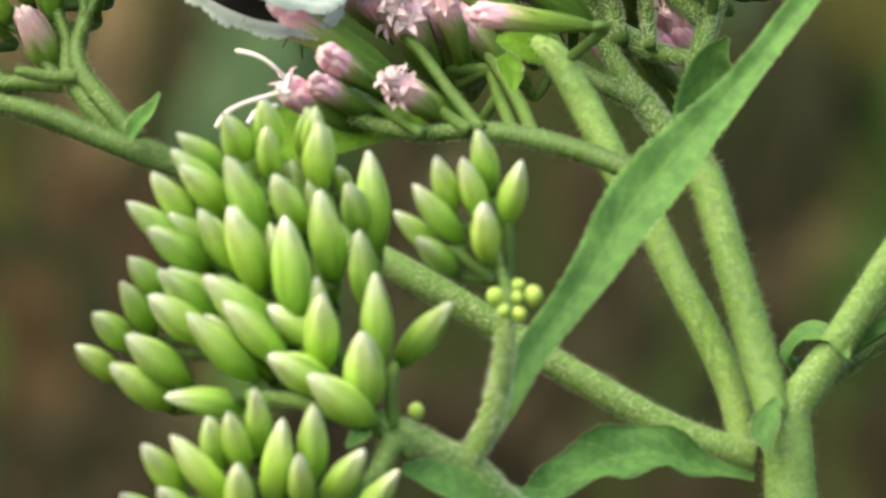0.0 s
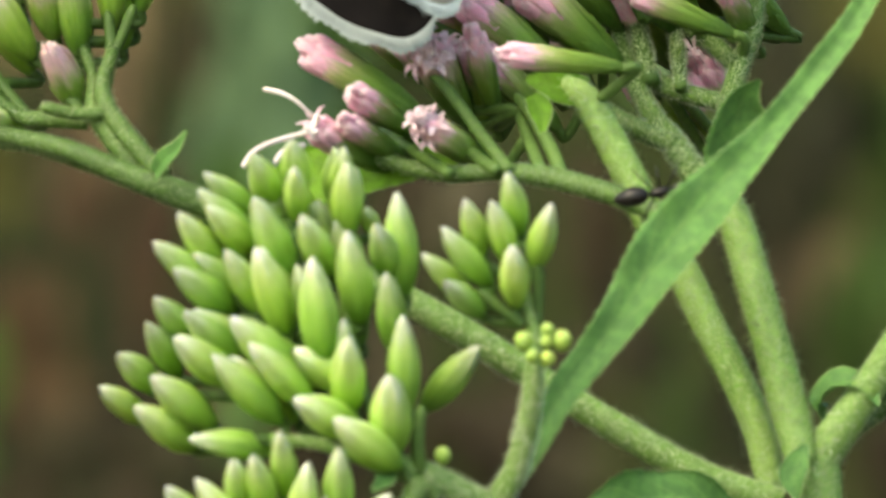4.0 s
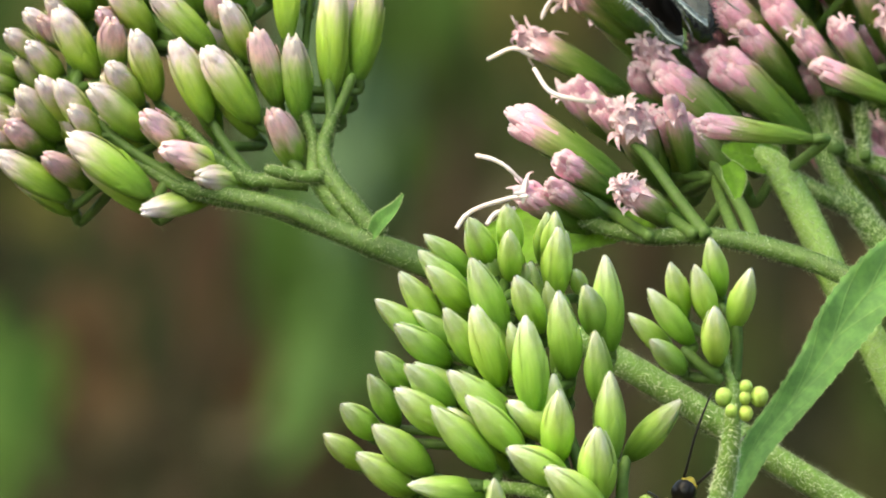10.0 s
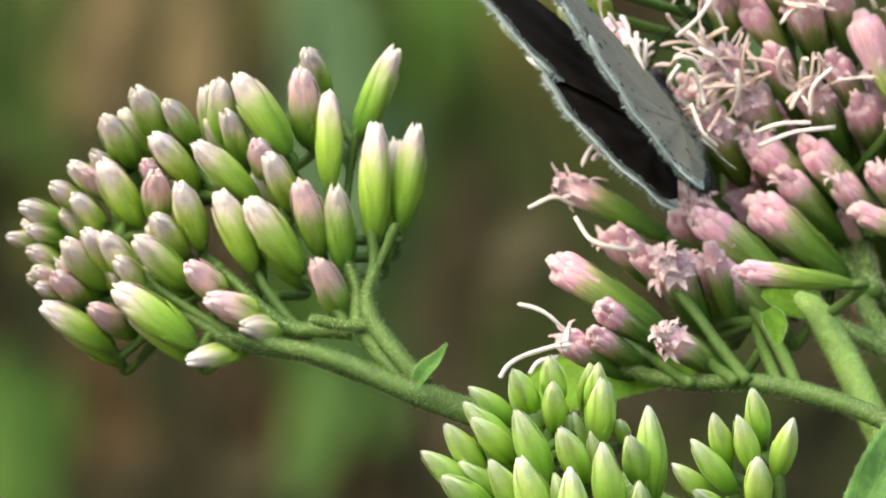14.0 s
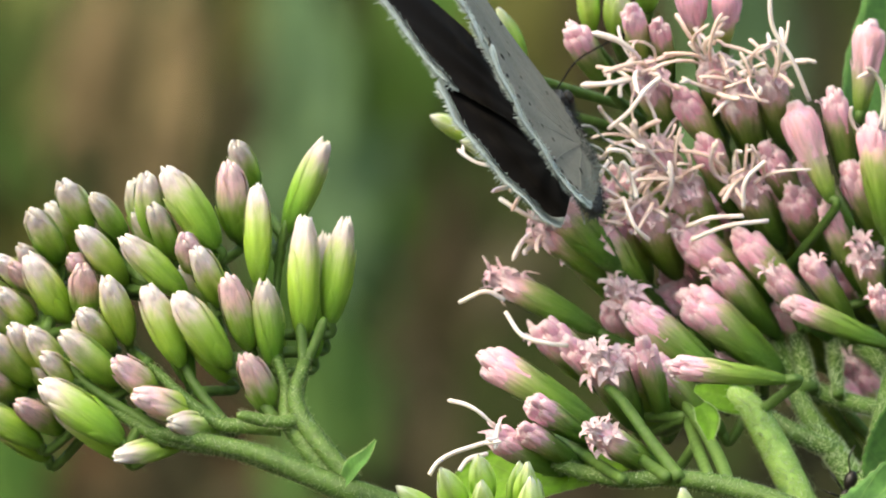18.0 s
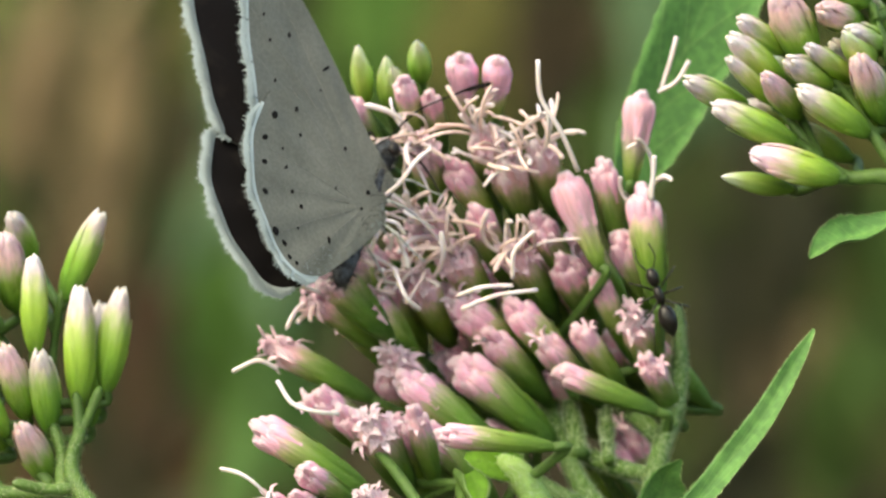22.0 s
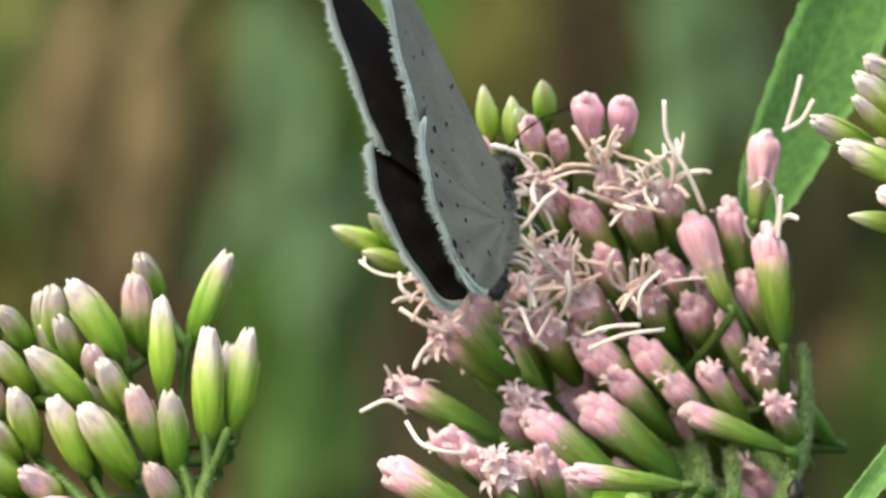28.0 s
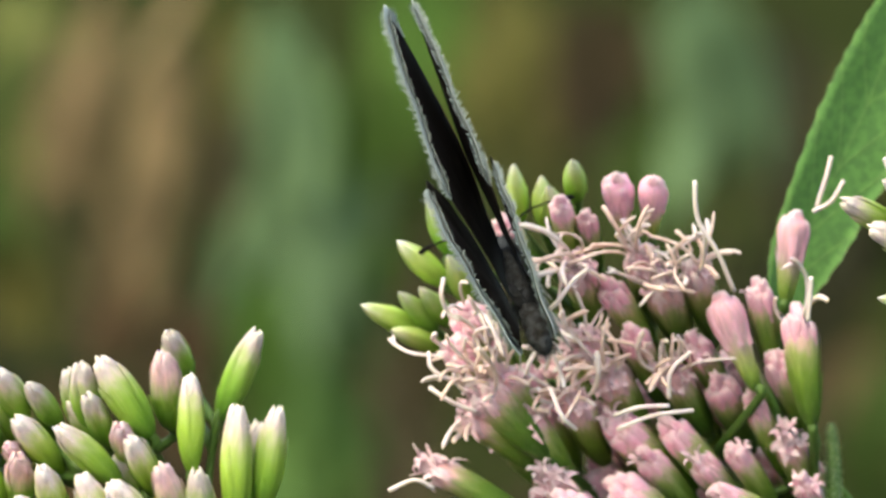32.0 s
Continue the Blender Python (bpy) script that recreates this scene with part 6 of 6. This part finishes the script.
for side in (1, -1):
    v, f = [], []
    tube([(side * 0.0005, 0.0049, 0.0002, 0.0001), (side * 0.0007, 0.0049, 0.0002, 0.0005), (side * 0.00095, 0.0049, 0.0002, 0.00045), (side * 0.0011, 0.0049, 0.0002, 0.00012)], 12, v, f)
    part("eye", mesh_of("eye", v, f, BLACK), butterfly, "black compound eye")
    v, f = [], []
    rows = spline([(side * 0.0003, 0.0056, 0.0006, 0.00005), (side * 0.002, 0.0076, 0.0003, 0.00006), (side * 0.0038, 0.0094, -0.0009, 0.000065), (side * 0.0044, 0.01, -0.0014, 0.00013), (side * 0.005, 0.0106, -0.002, 0.00015), (side * 0.0053, 0.0109, -0.0023, 0.00007)], 8)
    rows = [(*r[:3], r[3] * (1.3 if k % 2 else 0.8)) for k, r in enumerate(rows)]
    tube(rows, 8, v, f)
    part("antenna", mesh_of("antenna", v, f, SPOT), butterfly, "black ringed antenna with a club")
    for k, y in enumerate((0.003, 0.0012, -0.0006)):
        v, f = [], []
        tube(spline([(side * 0.0006, y, -0.0006, 0.0001), (side * 0.0012, y + 0.0005 - 0.0005 * k, -0.0016, 0.00008), (side * 0.0014, y + 0.0008 - 0.0008 * k, -0.003, 0.00006), (side * 0.0017, y + 0.001 - 0.001 * k, -0.004, 0.00005)], 5), 7, v, f)
        part("leg", mesh_of("leg", v, f, FUR), butterfly, "thin pale leg")
v, f = [], []
tube(spline([(0, 0.0056, -0.0003, 0.0001), (0, 0.0066, -0.0018, 0.00008), (0, 0.0064, -0.0036, 0.00007), (0, 0.0058, -0.0048, 0.00005)], 6), 7, v, f)
part("proboscis", mesh_of("proboscis", v, f, BLACK), butterfly, "thin dark feeding tube")

# seconds, place in mm, turn, how far right and left wings stand open and flare
FLIGHT = [
    (0, -7.26, 3.53, 6.94, 0.5378, 0.5369, -0.5890, -0.2677, 0.207, 0.211, 0.000, 0.000),
    (2.5, -5.40, 3.84, 6.76, 0.6831, 0.5213, -0.4687, -0.2021, 0.275, 0.264, 0.000, 0.000),
    (4, -2.43, 3.84, 7.02, 0.6885, 0.5205, -0.4660, -0.1919, 0.275, 0.264, 0.000, 0.000),
    (10, -1.06, 3.14, 5.97, 0.8922, 0.3398, -0.2917, 0.0564, -0.100, 0.240, 0.000, 0.000),
    (11, -3.39, 3.14, 4.03, 0.8912, 0.3431, -0.2915, 0.0551, 0.040, 0.200, 0.000, 0.000),
    (12, -4.21, 3.14, 5.89, 0.8901, 0.3463, -0.2913, 0.0539, 0.040, 0.200, 0.000, 0.000),
    (13, -2.94, 3.14, 3.75, 0.8889, 0.3495, -0.2910, 0.0526, -0.090, 0.250, 0.000, 0.000),
    (15, -4.53, 3.14, 7.54, 0.8998, 0.3395, -0.2702, 0.0442, -0.110, 0.310, 0.000, 0.000),
    (17.5, -5.03, 3.14, 8.70, 0.9110, 0.3304, -0.2450, 0.0249, -0.110, 0.320, 0.000, 0.000),
    (18, -5.54, 3.14, 9.63, 0.9116, 0.3273, -0.2473, 0.0223, -0.110, 0.320, 0.000, 0.000),
    (18.6, -6.49, 3.14, 9.03, 0.9111, 0.3279, -0.2488, 0.0181, -0.100, 0.300, 0.000, 0.000),
    (19, -5.11, 3.88, 9.06, 0.8695, 0.3650, -0.2972, -0.1491, 0.096, 0.157, 0.000, 0.000),
    (19.5, -4.57, 3.69, 8.16, 0.8662, 0.3529, -0.3020, -0.1834, 0.088, 0.137, 0.000, 0.000),
    (20, -4.68, 3.51, 9.49, 0.8598, 0.3412, -0.3152, -0.2116, 0.079, 0.116, 0.000, 0.000),
    (20.5, -4.19, 3.33, 9.57, 0.8704, 0.3105, -0.2974, -0.2390, 0.071, 0.114, 0.000, 0.000),
    (21, -4.16, 3.35, 9.90, 0.8713, 0.3148, -0.2921, -0.2367, 0.068, 0.124, 0.000, 0.000),
    (21.5, -4.15, 3.37, 10.23, 0.8717, 0.3193, -0.2866, -0.2362, 0.066, 0.135, 0.000, 0.000),
    (22, -4.19, 3.39, 10.35, 0.8705, 0.3290, -0.2793, -0.2361, 0.063, 0.145, 0.000, 0.000),
    (22.5, -3.53, 3.41, 10.56, 0.8460, 0.3404, -0.2963, -0.2832, 0.061, 0.156, 0.000, 0.000),
    (23, -3.45, 3.43, 10.62, 0.8227, 0.3450, -0.3133, -0.3249, 0.058, 0.166, 0.000, 0.000),
    (23.5, -4.04, 3.45, 10.30, 0.8108, 0.3486, -0.3264, -0.3378, 0.054, 0.155, 0.000, 0.000),
    (24, -3.67, 3.47, 10.70, 0.8011, 0.3499, -0.3396, -0.3466, 0.049, 0.144, 0.000, 0.000),
    (24.5, -3.44, 3.49, 10.67, 0.8196, 0.3567, -0.3259, -0.3072, 0.044, 0.132, 0.000, 0.000),
    (25, -3.21, 3.51, 10.80, 0.8370, 0.3609, -0.3121, -0.2672, 0.040, 0.121, 0.000, 0.000),
    (25.5, -3.16, 3.54, 10.79, 0.8583, 0.3604, -0.2789, -0.2352, 0.035, 0.124, 0.000, 0.000),
    (26, -4.19, 3.56, 10.79, 0.8761, 0.3595, -0.2443, -0.2079, 0.031, 0.126, 0.000, 0.000),
    (26.5, -4.33, 3.49, 10.42, 0.8891, 0.3586, -0.2314, -0.1651, 0.030, 0.128, 0.000, 0.000),
    (29, -3.63, 3.14, 12.76, 0.9064, 0.3522, -0.2320, -0.0206, 0.000, 0.170, 0.050, 0.080),
    (29.8, -3.95, 2.28, 11.95, 0.9346, 0.3064, -0.1648, 0.0727, -0.005, 0.147, 0.069, 0.148),
    (32, -4.37, 2.28, 12.55, 0.9351, 0.3056, -0.1681, 0.0615, -0.005, 0.147, 0.069, 0.148),
]


# ---- small insects ----
def blob(rows, mat, name, parent, label="", sides=12):
    v, f = [], []
    tube(spline(rows, 6), sides, v, f)
    return part(name, mesh_of(name, v, f, mat), parent, label)


def smaller(rows):
    return [tuple(0.95 * c for c in row) for row in rows]


ant = tagged(new("ant"), "tiny glossy black ant walking on the plant", "ant")
blob(smaller([(0, 0.0004, 0.0005, 0.0001), (0, 0.0008, 0.0006, 0.00038), (0, 0.0013, 0.0006, 0.00042), (0, 0.0017, 0.0005, 0.0002)]), BLACK, "head", ant)
blob(smaller([(0, -0.0008, 0.0004, 0.00012), (0, -0.0004, 0.0006, 0.00028), (0, 0.0001, 0.0006, 0.0003), (0, 0.0005, 0.0005, 0.00016)]), BLACK, "thorax", ant)
blob(smaller([(0, -0.0008, 0.0005, 0.0001), (0, -0.0012, 0.0007, 0.0005), (0, -0.0019, 0.0007, 0.0006), (0, -0.0025, 0.0006, 0.0004), (0, -0.0029, 0.0005, 0.0001)]), BLACK, "abdomen", ant)
for side in (1, -1):
    blob(smaller([(side * 0.0002, 0.0016, 0.0007, 0.00005), (side * 0.0006, 0.0024, 0.0011, 0.00005), (side * 0.0005, 0.0033, 0.0009, 0.00005)]), BLACK, "antenna", ant, sides=6)
    for k in range(3):
        y = 0.0003 - 0.0004 * k
        blob(smaller([(side * 0.0002, y, 0.0005, 0.00007), (side * 0.001, y + 0.0006 - 0.0006 * k, 0.0011, 0.00006), (side * 0.0016, y + 0.001 - 0.001 * k, 0.0, 0.00005)]), BLACK, "leg", ant, sides=6)

wasp = tagged(new("wasp"), "slender black and yellow wasp with long thin antennae", "wasp")
blob([(0, 0.0, 0.0, 0.0002), (0, 0.0006, 0.0, 0.0007), (0, 0.0012, 0.0, 0.0007), (0, 0.0016, -0.0001, 0.0003)], BLACK, "head", wasp)
blob([(0, -0.0028, 0, 0.0004), (0, -0.002, 0.0001, 0.0009), (0, -0.0009, 0.0001, 0.0009), (0, -0.0001, 0, 0.0004)], BLACK, "thorax", wasp)
for k in range(6):
    y = -0.003 - 0.0011 * k
    rad = 0.0009 * math.sin(0.5 + 0.42 * k)
    blob([(0, y + 0.0004, 0, rad * 0.9), (0, y, 0, rad), (0, y - 0.0004, 0, rad * 0.92), (0, y - 0.0006, 0, rad * 0.7)], YELLOW if k % 2 else BLACK, "abdomen_ring", wasp)
blob([(0, 0.0012, 0.0001, 0.0004), (0, 0.0015, 0.0001, 0.00042), (0, 0.0018, 0, 0.00025)], YELLOW, "face", wasp, "yellow face")
for y, rad in ((-0.0003, 0.00085), (-0.0012, 0.00103), (-0.0022, 0.00098)):
    blob([(0, y + 0.00025, 0.0001, rad * 0.9), (0, y, 0.0001, rad), (0, y - 0.00025, 0.0001, rad * 0.9)], YELLOW, "thorax_band", wasp, "yellow band")
for side in (1, -1):
    blob([(side * 0.0003, 0.0013, 0.0002, 0.0002), (side * 0.0004, 0.0016, 0.0003, 0.00016)], YELLOW, "antenna_base", wasp)
    blob([(side * 0.0004, 0.0015, 0.0003, 0.00009), (side * 0.0012, 0.0042, 0.0012, 0.00008), (side * 0.0016, 0.0066, 0.0016, 0.00006)], BLACK, "antenna", wasp, "long thin black antenna", 6)
    for k in range(3):
        y = -0.0004 - 0.0008 * k
        blob([(side * 0.0005, y, -0.0004, 0.00009), (side * 0.0012, y + 0.0003 - 0.0006 * k, -0.0004, 0.00008), (side * 0.0018, y + 0.0006 - 0.0012 * k, -0.0016, 0.00006)], YELLOW if k == 2 else BLACK, "leg", wasp, sides=6)
    v, f = [], []
    for layer in (0, 1):
        for k in range(7):
            g = k / 6
            for h in (0, 1):
                v.append((side * (0.0004 + 0.001 * h * math.sin(0.3 + 2.6 * g)), -0.0012 - 0.0062 * g, 0.0011 - 0.00002 * layer))
    for k in range(6):
        f += [(2 * k, 2 * k + 1, 2 * k + 3, 2 * k + 2), (14 + 2 * k, 16 + 2 * k, 17 + 2 * k, 15 + 2 * k)]
    part("wing", mesh_of("wing", v, f, DULL["umber"]), wasp, "smoky folded wing")


def crawl(x, y, z, turn, face):
    """An insect at a place in mm, its head turned by degrees in the upright plane, its back to the viewer."""
    return Matrix.Translation(at_mm(x, y, z)) @ pose(0, 0, 0, 0, -turn, 0) @ pose(0, 0, 0, 90 - face, 0, 0)


# seconds, place in mm, turn, tilt
ANT_WAY = [
    (0, -9.83, 9.00, -3.80, -120, 0),
    (0.6, -7.26, -3.50, -5.27, -100, 0),
    (1.5, -7.35, -4.00, -6.12, -110, 0),
    (1.8, -7.33, -4.00, -8.34, -150, 0),
    (2.1, -7.35, -4.00, -6.85, -150, 0),
    (2.5, -2.37, -3.00, -8.14, -160, 0),
    (2.7, -1.12, -4.00, -8.61, -150, 0),
    (3, -0.95, -4.00, -7.84, -110, 0),
    (3.3, 1.61, -4.50, -10.51, -110, 0),
    (3.6, 4.43, -4.00, -11.77, -100, 0),
    (3.9, 8.14, -7.00, -12.01, -100, 0),
    (4, 9.30, -8.00, -11.27, -80, 0),
    (4.2, 7.98, -9.00, -11.13, -60, 0),
    (4.5, 9.06, -9.00, -11.50, -60, 0),
    (5, 12.22, -12.00, -12.00, -60, 0),
    (5.6, 12.25, -12.00, -12.04, -60, 0),
    (16, 12.94, -12.00, -12.19, -60, 0),
    (17, 5.12, 3.00, -17.82, -90, 0),
    (17.5, 7.43, 5.00, -17.78, -30, 0),
    (18.1, 11.33, 1.00, -9.29, -20, 0),
    (19.9, 14.97, 12.00, 3.22, -10, 0),
    (20.5, 15.71, 12.00, 1.94, 30, 0),
    (20.9, 13.75, 5.00, 2.95, 30, 0),
    (21.5, 12.38, 5.00, 4.79, 30, 0),
    (22, 13.67, 5.00, 5.28, 20, 0),
    (22.5, 15.24, 7.00, -0.07, -60, 0),
    (23, 12.52, 5.00, -2.63, -130, 0),
    (24, 14.27, 5.00, -1.63, -180, 0),
    (24.7, 12.56, 3.00, -3.83, -200, 0),
    (25, 12.81, 2.00, -4.18, -200, 0),
    (25.4, 13.33, 2.00, -5.68, -200, 0),
    (26.5, 12.86, 4.00, -6.98, -200, 0),
    (29, 14.83, 14.00, -6.38, -180, 0),
    (32, 11.87, 14.00, -7.79, -180, 0),
]
WASP_WAY = [
    (0, 1.31, -15.00, -48.96, -20, 20),
    (5.6, 1.56, -15.00, -49.69, -20, 20),
    (6.4, -3.67, -17.00, -31.41, -40, 20),
    (7.2, -3.65, -17.00, -31.52, -40, 20),
    (8, -3.54, -17.00, -35.47, -30, 20),
    (8.6, -3.49, -17.00, -35.51, -30, 20),
    (9, -0.84, -15.50, -26.33, -32, 15),
    (9.5, -0.94, -15.50, -26.04, -30, 15),
    (10, -1.11, -15.50, -26.09, -30, 15),
    (10.5, -1.96, -15.50, -27.16, -35, 15),
    (11, -2.28, -15.50, -28.35, -35, 15),
    (11.6, 1.98, -15.00, -28.67, -35, 15),
    (15, 0.16, -12.00, -34.52, -30, 15),
    (22, -17.80, -4.00, -20.16, 0, 20),
    (23.4, -17.96, -4.00, -18.90, 0, 20),
    (24.1, -17.02, -4.00, -13.63, -14, 20),
    (25, -14.95, -4.00, -13.84, -10, 20),
    (29.4, -14.51, -4.00, -8.87, 0, 20),
    (30, -14.48, -4.00, -4.76, -10, 20),
    (30.6, -18.01, -4.00, -5.07, 0, 20),
    (31, -18.05, -4.00, -4.60, 2, 20),
    (31.5, -18.01, -4.00, -5.27, 0, 20),
    (32, -18.99, -4.00, -7.75, 0, 20),
]


def motions():
    walk(butterfly, [(t, pose_of(at_mm(x, y, z), (w, i, j, k))) for t, x, y, z, w, i, j, k, *opened in FLIGHT])
    for wing, side, column in WINGS:
        if wing.name.startswith("hindwing"):  # where the forewings swing forward, the hindwings part a little more
            walk(wing, [(row[0], wing_pose(side, row[column] + row[column + 2] * 0.6, 0.0)) for row in FLIGHT])
        else:
            walk(wing, [(row[0], wing_pose(side, row[column], row[column + 2])) for row in FLIGHT])
    walk(ant, [(t, crawl(x, y, z, turn, face)) for t, x, y, z, turn, face in ANT_WAY])
    walk(wasp, [(t, crawl(x, y, z, turn, face)) for t, x, y, z, turn, face in WASP_WAY])


motions()
